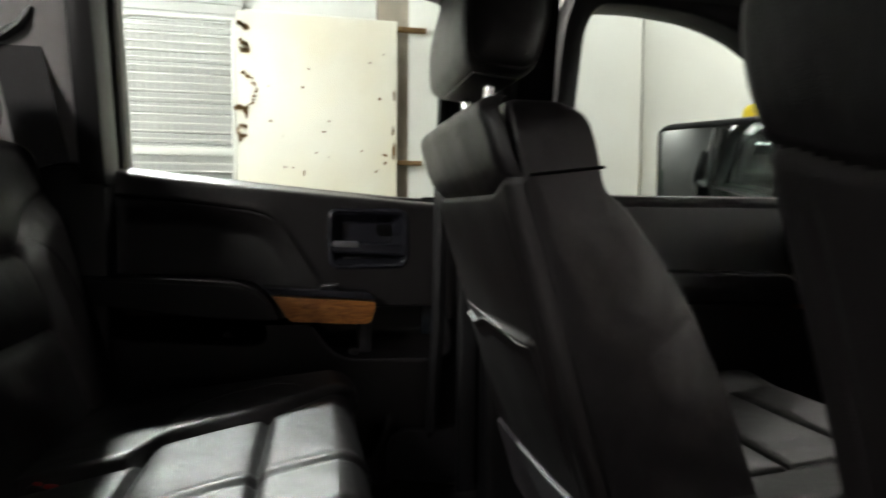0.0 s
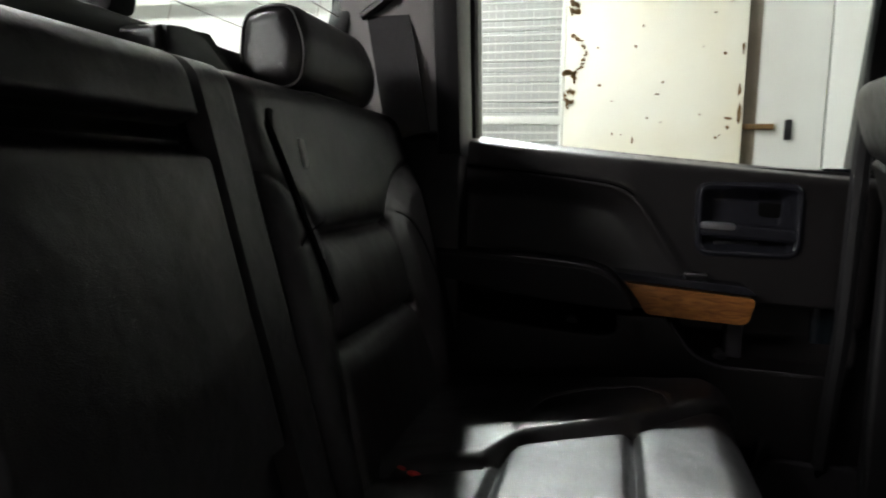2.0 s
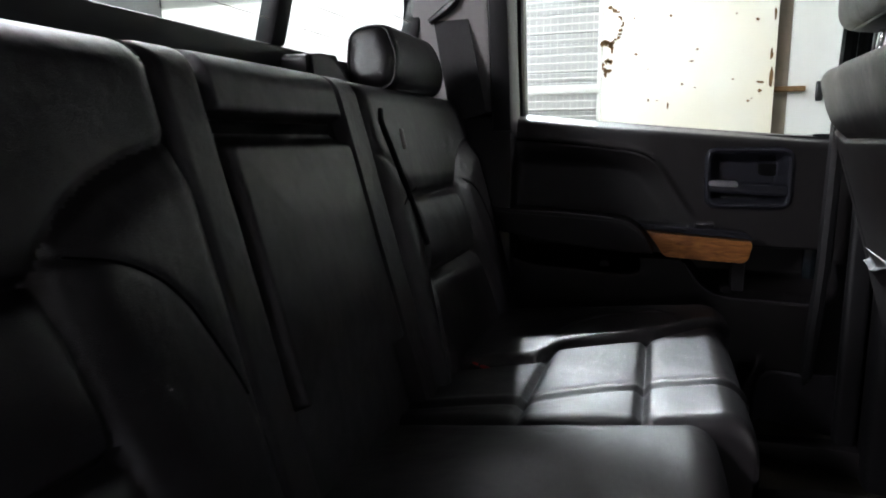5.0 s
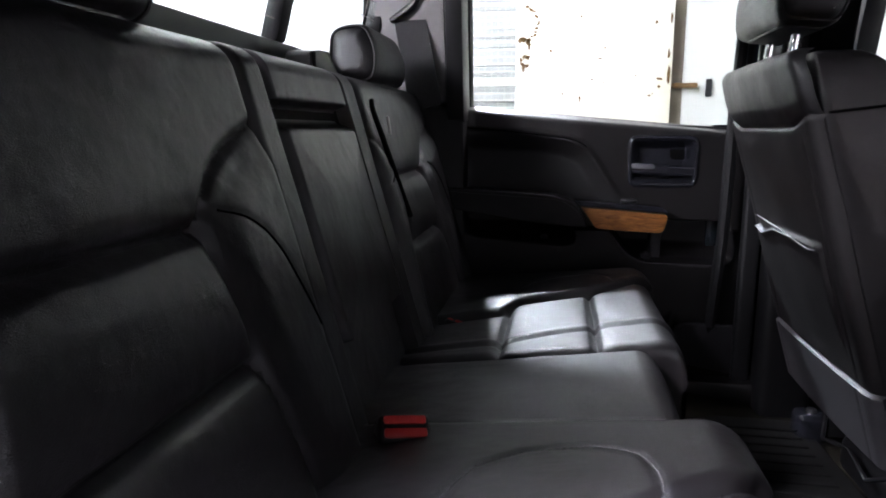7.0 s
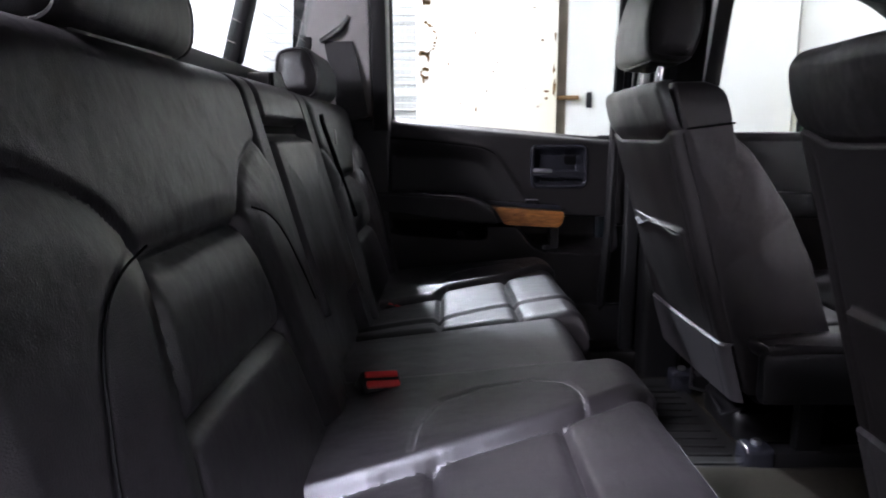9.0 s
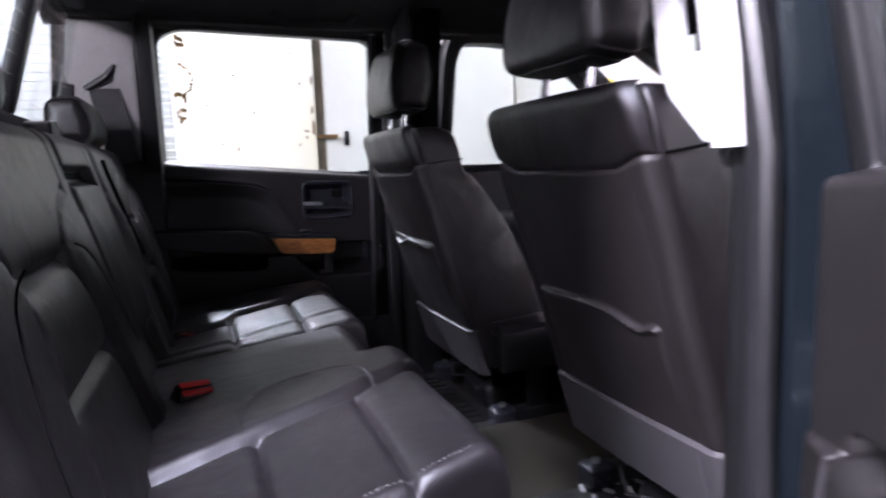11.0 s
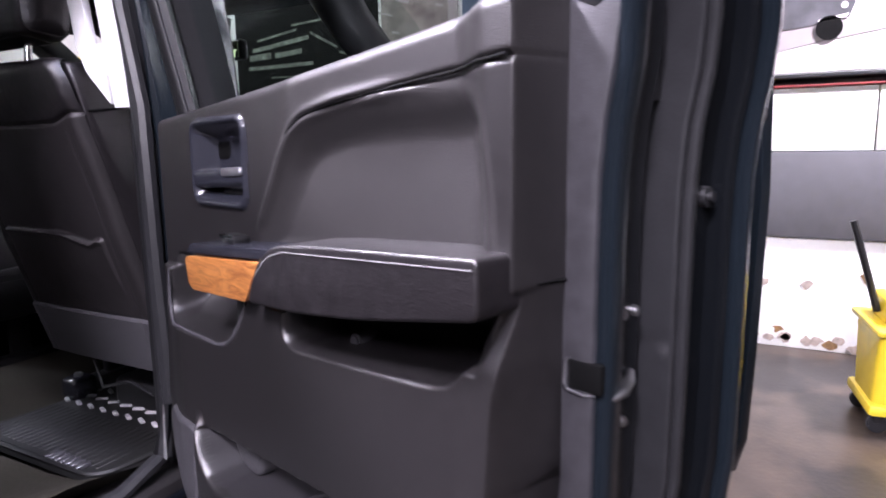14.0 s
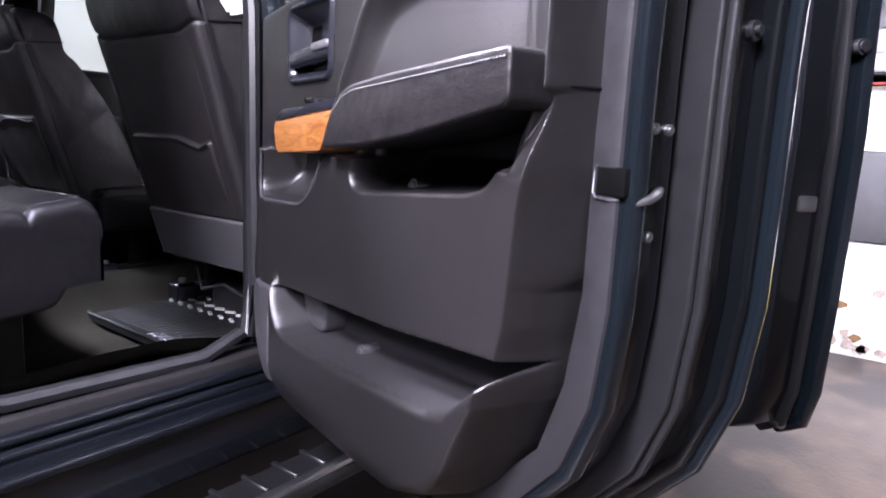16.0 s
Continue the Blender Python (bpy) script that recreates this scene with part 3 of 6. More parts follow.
def banners():
    """Printed vehicle banners that hang on the front wall above the rail; all of them flat sheets."""
    X = 3.945
    def at(d0):
        return lambda a, d, b: (-d0 - d, a, b)
    def disc(cy, cz, r, n=28):
        return [(cy + r * math.cos(2 * math.pi * k / n), cz + r * math.sin(2 * math.pi * k / n)) for k in range(n)]
    b = thing("wall_banner", "pale printed banner with a dark pickup above the rail", "banner", pose(X, 0, 0), "printed wall banners")
    sheet = part("sheet", poly([(-5.0, 1.69), (-0.14, 1.69), (-0.14, 3.0), (-5.0, 3.0)], 0.004, at(0.0)), BANNER_PALE, b)
    part("printed_ground", poly([(-1.0, 1.72), (-1.47, 1.80), (-1.72, 1.852), (-2.07, 1.904), (-2.8, 1.93), (-2.8, 1.99), (-1.9, 1.97), (-1.0, 1.90)], 0.004, at(0.004)), BANNER_GREY, sheet)
    part("printed_body", poly([(-0.80, 1.86), (-1.46, 1.93), (-1.69, 1.95), (-1.894, 1.982), (-1.92, 2.06), (-1.91, 2.20), (-1.55, 2.28), (-1.30, 2.55), (-0.80, 2.60)], 0.004, at(0.009)), PRINT_DARK, sheet)
    part("printed_wheel", poly(disc(-1.80, 1.93, 0.068), 0.004, at(0.014)), PRINT_BLACK, sheet)
    part("printed_lamp", poly(disc(-1.868, 2.05, 0.018, 14), 0.004, at(0.014)), BANNER_PALE, sheet)
    part("printed_bumper", poly([(-1.74, 1.966), (-1.88, 1.984), (-1.895, 2.005), (-1.74, 1.978)], 0.004, at(0.014)), BANNER_PALE, sheet)
    c = thing("wall_banner", "blue and pale grey printed banner with yellow corner", "banner", pose(X, 0, 0), "printed wall banners")
    sheet = part("sheet", poly([(-0.10, 1.69), (0.56, 1.69), (0.56, 3.0), (-0.10, 3.0)], 0.004, at(0.0)), BANNER_MIST, c)
    part("blue_field", poly([(-0.10, 2.10), (0.56, 2.12), (0.56, 3.0), (-0.10, 3.0)], 0.004, at(0.004)), BLUE, sheet, "blue printed field")
    part("yellow_corner", poly([(0.0, 2.08), (0.10, 2.16), (0.08, 2.6), (0.0, 2.6)], 0.004, at(0.009)), YELLOW, sheet, "yellow printed mark")
    e = thing("wall_banner", "brown-grey printed banner with faint vehicle shapes", "banner", pose(X, 0, 0), "printed wall banners")
    sheet = part("sheet", poly([(0.60, 1.69), (1.28, 1.69), (1.28, 3.0), (0.60, 3.0)], 0.004, at(0.0)), PRINT_BROWN, e)
    part("pale_edge", poly([(0.60, 1.69), (0.68, 1.69), (0.68, 3.0), (0.60, 3.0)], 0.004, at(0.004)), BANNER_GREY, sheet)
    rng = random.Random(5)
    for k in range(16):
        y, z = rng.uniform(0.72, 1.2), rng.uniform(1.74, 2.6)
        w, h = rng.uniform(0.03, 0.14), rng.uniform(0.010, 0.03)
        part("printed_mark", poly([(y, z), (y + w, z + 0.25 * w), (y + w, z + h + 0.25 * w), (y, z + h)], 0.004, at(0.005)), BANNER_GREY, sheet)
    f = thing("wall_banner", "black printed banner with a pickup and blue band", "banner", pose(X, 0, 0), "printed wall banners")
    sheet = part("sheet", poly([(1.31, 1.57), (2.86, 1.57), (2.86, 2.75), (1.31, 2.75)], 0.004, at(0.0)), PRINT_BLACK, f)
    part("blue_band", poly([(1.33, 1.58), (2.25, 1.58), (2.25, 1.655), (1.33, 1.672)], 0.004, at(0.004)), BLUE, sheet, "blue printed band")
    part("white_line", poly([(1.33, 1.668), (2.25, 1.652), (2.25, 1.668), (1.33, 1.684)], 0.004, at(0.009)), BANNER_GREY, sheet)
    part("printed_wheel", poly(disc(1.79, 1.85, 0.125), 0.004, at(0.004)), PRINT_GREEN, sheet)
    part("printed_hub", poly(disc(1.79, 1.85, 0.085), 0.004, at(0.009)), PRINT_BLACK, sheet)
    for k in range(6):
        a = 2 * math.pi * k / 6 + 0.3
        part("printed_spoke", poly([(1.79 + 0.02 * math.cos(a + q) + (0.10 if j else 0.0) * math.cos(a), 1.85 + 0.02 * math.sin(a + q) + (0.10 if j else 0.0) * math.sin(a)) for q, j in ((1.57, 0), (1.57, 1), (-1.57, 1), (-1.57, 0))], 0.004, at(0.014)), PRINT_GREEN, sheet)
    for y0, z0, y1, z1, h in ((2.66, 2.13, 2.02, 2.20, 0.035), (2.60, 2.22, 2.15, 2.28, 0.018), (2.72, 1.98, 1.98, 1.985, 0.030), (2.70, 2.06, 2.45, 2.07, 0.05), (2.40, 2.07, 2.10, 2.09, 0.04), (2.0, 2.24, 1.72, 2.10, 0.022), (1.70, 2.06, 1.40, 2.0, 0.018), (2.45, 1.90, 2.0, 1.89, 0.012), (2.2, 2.32, 1.85, 2.34, 0.015)):
        part("printed_bar", poly([(y0, z0), (y1, z1), (y1, z1 + h), (y0, z0 + h)], 0.004, at(0.005)), PRINT_GREEN, sheet)


def wheel(parent, x, y, z, r, s):
    """Tyre and alloy rim; s is the side the rim faces."""
    t = part("wheel", bm_tube([(x + 0.8 * r * math.cos(a), y, z + 0.8 * r * math.sin(a)) for a in [2 * math.pi * k / 32 for k in range(32)]], 0.24 * r, 10, True), RUBBER, parent)
    part("rim", bm_cyl((x, y - 0.04 * s, z), (x, y + 0.05 * s, z), 0.62 * r, 28, bevel=0.01), PLASTIC_BLACK, t)
    for k in range(6):
        a = 2 * math.pi * k / 6
        b = bm_box((-0.045, -0.012, 0.03), (0.045, 0.012, 0.60 * r), 0.008)
        bm_move(b, Matrix.Translation((x, y + 0.065 * s, z)) @ Matrix.Rotation(a, 4, "Y"))
        part("spoke", b, CHROME, t)
    part("hub", bm_cyl((x, y, z), (x, y + 0.085 * s, z), 0.07, 16), CHROME, t)


def mop_bucket():
    m = pose(2.95, -2.25, 0, 0, 0, 8)
    b = thing("mop_bucket", "yellow plastic mop bucket on black castors", "bucket", m)
    prof = rounded([(-0.17, 0.10), (-0.21, 0.46), (0.21, 0.46), (0.16, 0.10)], 0.03)
    part("tub", bm_loft(prof, arc_stations(-0.24, 0.24, 0.04, 3), lambda a, y, z: (a, y, z)), YELLOW, b)
    part("rim", bm_box((-0.23, -0.26, 0.455), (0.23, 0.26, 0.485), 0.012), YELLOW, b)
    part("wringer", bm_box((-0.16, -0.18, 0.47), (0.16, 0.20, 0.60), 0.03, 3), YELLOW, b)
    part("skirt", bm_box((-0.20, -0.26, 0.085), (0.20, 0.26, 0.14), 0.02), YELLOW, b)
    part("handle", bm_tube([(0.0, 0.21, 0.52), (0.0, 0.27, 0.72), (0.0, 0.335, 0.93)], 0.016, 8), PLASTIC_BLACK, b, "black lever")
    part("hinge_boss", bm_cyl((-0.19, 0.08, 0.57), (0.19, 0.08, 0.57), 0.03, 14), PLASTIC_BLACK, b)
    for x in (-0.15, 0.15):
        for y in (-0.21, 0.21):
            c = part("caster", bm_cyl((x - 0.016, y, 0.042), (x + 0.016, y, 0.042), 0.042, 18, bevel=0.006), RUBBER, b)
            part("fork", bm_box((x - 0.024, y - 0.02, 0.05), (x + 0.024, y + 0.02, 0.095), 0.006), PLASTIC_BLACK, c)


def ceiling_fittings():
    # made-up hoods, lenses and hangers for the added spots
    lens = glow("lit_spot_lens", (0.97, 1, 0.98), 8.0)
    for place, target, watts, cone, soft_size, colour in ADDED_SPOTS:
        w = thing("added_spot", "unseen black spot lamp added over the truck", "lamp", look(place, target), "hanging work lamps")
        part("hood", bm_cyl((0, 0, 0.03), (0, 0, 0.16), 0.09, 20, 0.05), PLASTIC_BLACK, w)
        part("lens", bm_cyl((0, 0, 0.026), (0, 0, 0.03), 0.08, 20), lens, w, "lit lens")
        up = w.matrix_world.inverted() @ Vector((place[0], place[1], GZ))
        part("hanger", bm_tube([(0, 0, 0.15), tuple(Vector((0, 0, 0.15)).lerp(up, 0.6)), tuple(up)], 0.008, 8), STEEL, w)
    k = glow("lit_tube", (1, 0.97, 0.93), 6.0)
    for x, y, z, w, sx, sy, target in LAMPS:
        f = thing("added_ceiling_lamp", "long white fluorescent ceiling lamp, unseen and added, lit", "lamp", pose(x, y, z), "garage ceiling lamps")
        part("housing", bm_box((-sx / 2, -sy / 2, 0.035), (sx / 2, sy / 2, 0.11), 0.01), WALL, f)
        for s in (-0.3, 0.3):
            part("tube", bm_cyl((-sx * 0.47, sy * s, 0.012), (sx * 0.47, sy * s, 0.012), 0.013, 10), k, f)
        for s in (-0.4, 0.4):
            part("hanger", bm_cyl((sx * s, 0, 0.1), (sx * s, 0, GZ - z), 0.005, 6), STEEL, f)


# ================= truck cab shell =================
def roof_z(y):
    return 1.835 - 0.10 * (abs(y) / 0.70) ** 3.0


def cab_shell():
    """Floor, sills, pillars, roof lining and back wall of the crew cab."""
    bm = bmesh.new()
    bmesh.ops.create_grid(bm, x_segments=90, y_segments=60, size=0.5)
    bm_map(bm, lambda c: (-0.46 + (c.x + 0.5) * 2.26, c.y * 1.5, 0.69))
    for v in bm.verts:
        x, y = v.co.x, v.co.y
        v.co.z += 0.07 * math.exp(-(y / 0.16) ** 4) + 0.003 * noise.noise(v.co * 9)
        v.co.z += 0.065 * max(0.0, min(1.0, (abs(y) - 0.52) / 0.16)) ** 1.5 * (0.35 + 0.65 * max(0.0, min(1.0, (0.25 - x) / 0.25)))
        v.co.z += 0.05 * max(0, (abs(y) - 0.70) / 0.05)
        v.co.z += 0.035 * math.exp(-((x + 0.02) / 0.16) ** 2 - ((y + 0.60) / 0.11) ** 2)
    solid("cab_floor", bm, CARPET, "dark carpeted truck cab floor", kind="structure")
    solid("cab_underbody", bm_box((-0.5, -0.78, 0.50), (1.9, 0.78, 0.685), 0.01), PLASTIC_BLACK, "black underside of the cab", kind="structure")
    for s in (-1, 1):
        o = thing("sill", "dark door sill with scuff plate and painted rocker", "", pose(0, 0, 0), kind="structure")
        Y = lambda y: y * s
        def bx(a, b, bev):
            lo, hi = [a[0], min(a[1] * s, b[1] * s), a[2]], [b[0], max(a[1] * s, b[1] * s), b[2]]
            return bm_box(lo, hi, bev)
        part("scuff_plate", bx((-0.46, 0.70, 0.69), (1.5, 0.80, 0.765), 0.012), PLASTIC, o)
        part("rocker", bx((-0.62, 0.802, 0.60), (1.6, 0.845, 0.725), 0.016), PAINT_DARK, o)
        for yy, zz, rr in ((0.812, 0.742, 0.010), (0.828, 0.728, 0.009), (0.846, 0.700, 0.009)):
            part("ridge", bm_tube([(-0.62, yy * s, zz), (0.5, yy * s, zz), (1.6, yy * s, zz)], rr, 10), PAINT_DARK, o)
        part("seal", bm_tube([(-0.40, 0.775 * s, 0.95), (-0.34, 0.775 * s, 0.80), (-0.24, 0.775 * s, 0.778), (0.05, 0.775 * s, 0.772), (0.13, 0.772 * s, 0.80), (0.165, 0.765 * s, 0.88), (0.175, 0.745 * s, 1.1), (0.178, 0.74 * s, 1.36), (0.178, 0.70 * s, 1.6), (0.17, 0.66 * s, 1.74)], 0.013, 8), RUBBER, o)
        st = thing("side_step", "black side step bar with ribs and a steel edge", "step", pose(0, 0.90 * s, 0.575))
        part("tread", bm_box((-0.9, -0.055, -0.03), (1.6, 0.045, 0.0), 0.010), PLASTIC_BLACK, st)
        part("edge", bm_box((-0.9, 0.028 if s > 0 else -0.05, -0.006), (1.6, 0.05 if s > 0 else -0.028, 0.008), 0.006), STEEL, st, "bare steel edge strip")
        for k in range(26):
            x = -0.80 + 0.062 * k
            part("rib", bm_box((x, -0.045 if s > 0 else -0.024, -0.002), (x + 0.010, 0.024 if s > 0 else 0.045, 0.006), 0.002, 1), PLASTIC_BLACK, st)
        for x in (-0.5, 0.4, 1.3):
            part("bracket", bm_box((x, -0.16 if s > 0 else -0.02, -0.05), (x + 0.05, 0.02 if s > 0 else 0.16, -0.028), 0.006), PLASTIC_BLACK, st)
    # two fillers added on the driver's side to block light leaking in
    solid("sill_gap_filler", bm_box((-0.45, 0.815, 0.60), (1.60, 0.845, 0.86), 0.004), PLASTIC_BLACK, "black filler added to block light under the closed doors", kind="structure")
    solid("post_gap_filler", bm_box((0.16, 0.848, 0.62), (0.42, 0.875, 1.35), 0.004), PAINT, "painted filler added to block light beside the closed door post", kind="structure")
    # roof lining and roof skin
    bm = bmesh.new()
    bmesh.ops.create_grid(bm, x_segments=16, y_segments=30, size=0.5)
    bm_map(bm, lambda c: (-0.66 + (c.x + 0.5) * 1.62, c.y * 1.38, roof_z(c.y * 1.38) - 0.10 * max(0, (c.x - 0.38) / 0.12) ** 2 * 0.5))
    got = bmesh.ops.extrude_face_region(bm, geom=bm.faces[:])
    for v in got["geom"]:
        if isinstance(v, bmesh.types.BMVert):
            v.co.z += 0.06
    solid("headliner", bm, HEADLINER, "dark grey cloth roof lining of the cab", kind="structure")
    for s in (-1, 1):
        solid("roof_rail", bm_sweep([(-0.62 + 0.19 * k, 0, 0) for k in range(9)], [(0.64 * s, 1.75), (0.70 * s, 1.745), (0.74 * s, 1.77), (0.72 * s, 1.86), (0.60 * s, 1.87)],
              lambda i: (Vector((0, 1, 0)), Vector((0, 0, 1)))), PLASTIC_BLACK if s < 0 else HEADLINER, "dark roof rail above the doors", kind="structure")
        pillar_b(s)
        pillar_c(s)
        pillar_a(s)
    # back wall under the rear window
    b = thing("cab_back_wall", "dark rear wall of the cab with a sliding rear window", "", pose(0, 0, 0), kind="structure")
    part("lower_panel", bm_box((-0.70, -0.76, 0.6), (-0.655, 0.76, 1.435), 0.01), PLASTIC_BLACK, b)
    part("shelf", bm_box((-0.68, -0.74, 1.395), (-0.585, 0.74, 1.425), 0.012), PLASTIC_BLACK, b)
    lean = lambda z: -0.665 + 0.10 * (z - 1.45) / 0.35
    def bar(y0, y1, z0, z1, d=0.02):
        m = bm_box((-d, y0, z0), (d, y1, z1), 0.006)
        return bm_map(m, lambda c: (c.x + lean(c.z), c.y, c.z))
    wnd = thing("rear_window", "rear cab window with defroster lines and two black dividers", "window", pose(0, 0, 0), kind="structure")
    part("window_frame", bar(-0.74, 0.74, 1.425, 1.478), PLASTIC_BLACK, wnd)
    part("window_frame", bar(-0.74, 0.74, 1.765, 1.83), PLASTIC_BLACK, wnd)
    for y in (-0.245, 0.205):
        part("divider", bar(y, y + 0.035, 1.478, 1.765, 0.016), PLASTIC_BLACK, wnd)
    for s in (-1, 1):
        part("window_frame", bar(min(0.70 * s, 0.76 * s), max(0.70 * s, 0.76 * s), 1.478, 1.765), PLASTIC_BLACK, wnd)
    g = part("pane", bar(-0.70, 0.70, 1.48, 1.763, 0.0025), GLASS, wnd)
    g.visible_shadow = False
    for k in range(7):
        z = 1.512 + 0.036 * k
        part("defroster_line", bm_tube([(lean(z) + 0.004, -0.69, z), (lean(z) + 0.004, 0.69, z)], 0.0005, 4), DEFROST, wnd)
    for y in (-0.62, 0.30, 0.62):
        part("defroster_line", bm_tube([(lean(1.49) + 0.004, y, 1.49), (lean(1.75) + 0.004, y, 1.75)], 0.0006, 4), DEFROST, wnd)


def pillar_b(s):
    o = thing("door_pillar", "pillar between front and rear doors with pale upper trim and belt slot", "", pose(0, 0, 0), kind="structure")
    xr = 0.188 if s < 0 else 0.232
    lean = lambda z: 0.16 * max(0.0, z - 1.36)
    def col(x0, x1, y0, y1, zlist, bev=0.012):
        sec = rounded([(x0, y0), (x1, y0), (x1, y1), (x0, y1)], bev, 3)
        return bm_sweep([(xr, -lean(z) * s, z) for z in zlist], sec, lambda i: (Vector((1, 0, 0)), Vector((0, s, 0))))
    zs = [0.74, 0.9, 1.1, 1.3, 1.45, 1.6, 1.70, 1.80]
    up = [1.362, 1.45, 1.6, 1.70, 1.82]
    part("lower_trim", col(0.02, 0.13, 0.655, 0.735, [0.70, 0.9, 1.1, 1.3, 1.36], 0.02), PLASTIC_BLACK, o)
    t = part("upper_trim", col(0.0, 0.12, 0.655, 0.722, up, 0.008), TRIM_PALE, o, "pale plastic upper trim, its driver's side shade put in as dark plastic")
    # same pale trim, its driver's side shade put into the colour as dark plastic
    if s > 0:
        t.data.materials[0] = PLASTIC
    rim = [(0.653, 1.366), (0.630, 1.392), (0.602, 1.425), (0.590, 1.465), (0.590, 1.82), (0.628, 1.82), (0.628, 1.465), (0.638, 1.440), (0.653, 1.420)]
    part("inner_flange", bm_prism(rounded(rim, 0.006, 2), 0.0, 0.014, 0.004, (), 2, lambda a, q, b: (xr + q, (a - lean(b)) * s, b)), TRIM_PALE if s < 0 else PLASTIC, t)
    # black backing paints the shade inside the belt slot
    part("slot_back", col(0.045, 0.11, 0.60, 0.654, [1.47, 1.6, 1.70, 1.82], 0.006), BLACK, t, "belt slot, its shade put in as a black backing")
    for z0, z1 in ((1.415, 1.465), (1.565, 1.82)):
        part("bridge", col(0.001, 0.013, 0.622, 0.662, [z0, (z0 + z1) / 2, z1], 0.003), TRIM_PALE if s < 0 else PLASTIC, t)
    part("painted_post", col(-0.004, 0.11, 0.752, 0.842, zs), PAINT, o, "blue-grey painted post")
    part("seal", col(-0.020, 0.02, 0.724, 0.750, zs, 0.010), RUBBER, o)


def pillar_c(s):
    o = thing("rear_pillar", "light grey rear cab pillar trim with belt guide", "", pose(0, 0, 0), kind="structure")
    yy = lambda z: 0.79 - 0.10 * max(0.0, (z - 1.38) / 0.36)
    back = 0.05 if s < 0 else 0.0
    out = rounded([(-0.66, 1.40), (-0.60, 1.80), (-0.455, 1.80), (-0.465, 1.40)], 0.01, 2)
    part("upper_trim", bm_prism(out, 0.0, 0.05, 0.01, to=lambda a, d, b: (a, (yy(b) + 0.02 - d) * s, b)), TRIM_LIGHT, o, "light grey upper trim")
    part("door_edge", bm_prism([(-0.463, 1.36), (-0.453, 1.80), (-0.412, 1.80), (-0.418, 1.36)], 0.0, 0.085, 0.012, to=lambda a, d, b: (a - back, (yy(b) + 0.03 - d) * s, b)), PLASTIC_BLACK, o)
    part("lower_trim", bm_box((-0.66, min(0.74 * s, 0.82 * s), 0.70), (-0.42 - back, max(0.74 * s, 0.82 * s), 1.395), 0.012), PLASTIC_BLACK, o)
    part("outer_skin", bm_box((-0.70, min(0.825 * s, 0.90 * s), 0.60), (-0.60, max(0.825 * s, 0.90 * s), 1.40), 0.02), PAINT, o)
    part("outer_skin", bm_prism([(-0.70, 1.40), (-0.64, 1.84), (-0.41, 1.84), (-0.50, 1.40)], 0, 0.03, to=lambda a, d, b: (a, (yy(b) + 0.075 - d) * s, b)), PAINT, o)
    if s > 0:
        b = thing("seat_belt", "grey shoulder belt hanging from a black guide", "seat belt", pose(0, 0, 0))
        part("guide", bm_tube([(-0.585, 0.70, 1.585), (-0.555, 0.695, 1.60), (-0.53, 0.69, 1.615), (-0.51, 0.69, 1.645)], [0.006, 0.009, 0.009, 0.006], 8), PLASTIC_BLACK, b, "black belt guide")
        part("webbing", bm_prism([(-0.578, 1.59), (-0.512, 1.635), (-0.47, 1.40), (-0.545, 1.38)], 0.0, 0.003, to=lambda a, d, z: (a, 0.705 - d + (1.60 - z) * 0.06, z)), BELT, b)


def pillar_a(s):
    o = thing("windscreen_pillar", "dark sloping windscreen pillar", "", pose(0, 0, 0), kind="structure")
    if s > 0:
        line, width = [(1.92, 0.76, 1.25), (1.58, 0.72, 1.47), (1.26, 0.68, 1.68), (1.02, 0.645, 1.80), (0.90, 0.62, 1.85)], [0.06, 0.05, 0.05, 0.05, 0.05]
    else:
        line, width = [(1.34, -0.79, 1.22), (1.08, -0.745, 1.39), (0.945, -0.697, 1.49), (0.88, -0.64, 1.60), (0.83, -0.60, 1.70), (0.78, -0.57, 1.83)], [0.06, 0.058, 0.055, 0.058, 0.062, 0.066]
    part("post", bm_tube(line, width, 12), PLASTIC_BLACK, o)
    part("kick_panel", bm_box((1.35, min(0.72 * s, 0.82 * s), 0.62), (1.8, max(0.72 * s, 0.82 * s), 1.28), 0.02), PLASTIC_BLACK, o)


# ================= doors =================
def door_outline(grow=0.0):
    """Rear door below the belt, as (u, z): u runs from the hinge to the latch."""
    g = grow
    return [(0.030, 1.328), (0.022, 1.12), (0.008, 0.93), (0.025, 0.845 - g * 0.3), (0.07, 0.785 - g * 0.7), (0.14, 0.762 - g), (0.25, 0.755 - g), (0.38, 0.760 - g),
            (0.51, 0.775 - g), (0.60, 0.818 - g * 0.9), (0.66, 0.878 - g * 0.6), (0.685 + g * 0.5, 0.945 - g * 0.4), (0.690 + g, 1.03), (0.690 + g, 1.15), (0.690 + g, 1.36)]


def belt(u):
    """Height of the window sill along the door."""
    return 1.334 + 0.072 * u + 0.03 * u * u


WOOD_EDGE = [(0.208, 1.166), (0.390, 1.179), (0.374, 1.158), (0.358, 1.133), (0.217, 1.126)]
ARM = [(0.374, 1.136), (0.386, 1.160), (0.400, 1.182), (0.418, 1.195), (0.440, 1.203), (0.500, 1.209), (0.697, 1.220), (0.697, 1.176), (0.560, 1.152), (0.465, 1.141)]
BEZEL = [(0.146, 1.222), (0.146, 1.330), (0.292, 1.332), (0.290, 1.222)]
INSERT = [(0.296, 1.16), (0.306, 1.188), (0.3435, 1.2435), (0.372, 1.288), (0.392, 1.309), (0.4185, 1.322), (0.471, 1.333), (0.559, 1.338), (0.645, 1.339), (0.668, 1.324), (0.681, 1.250), (0.684, 1.16)]
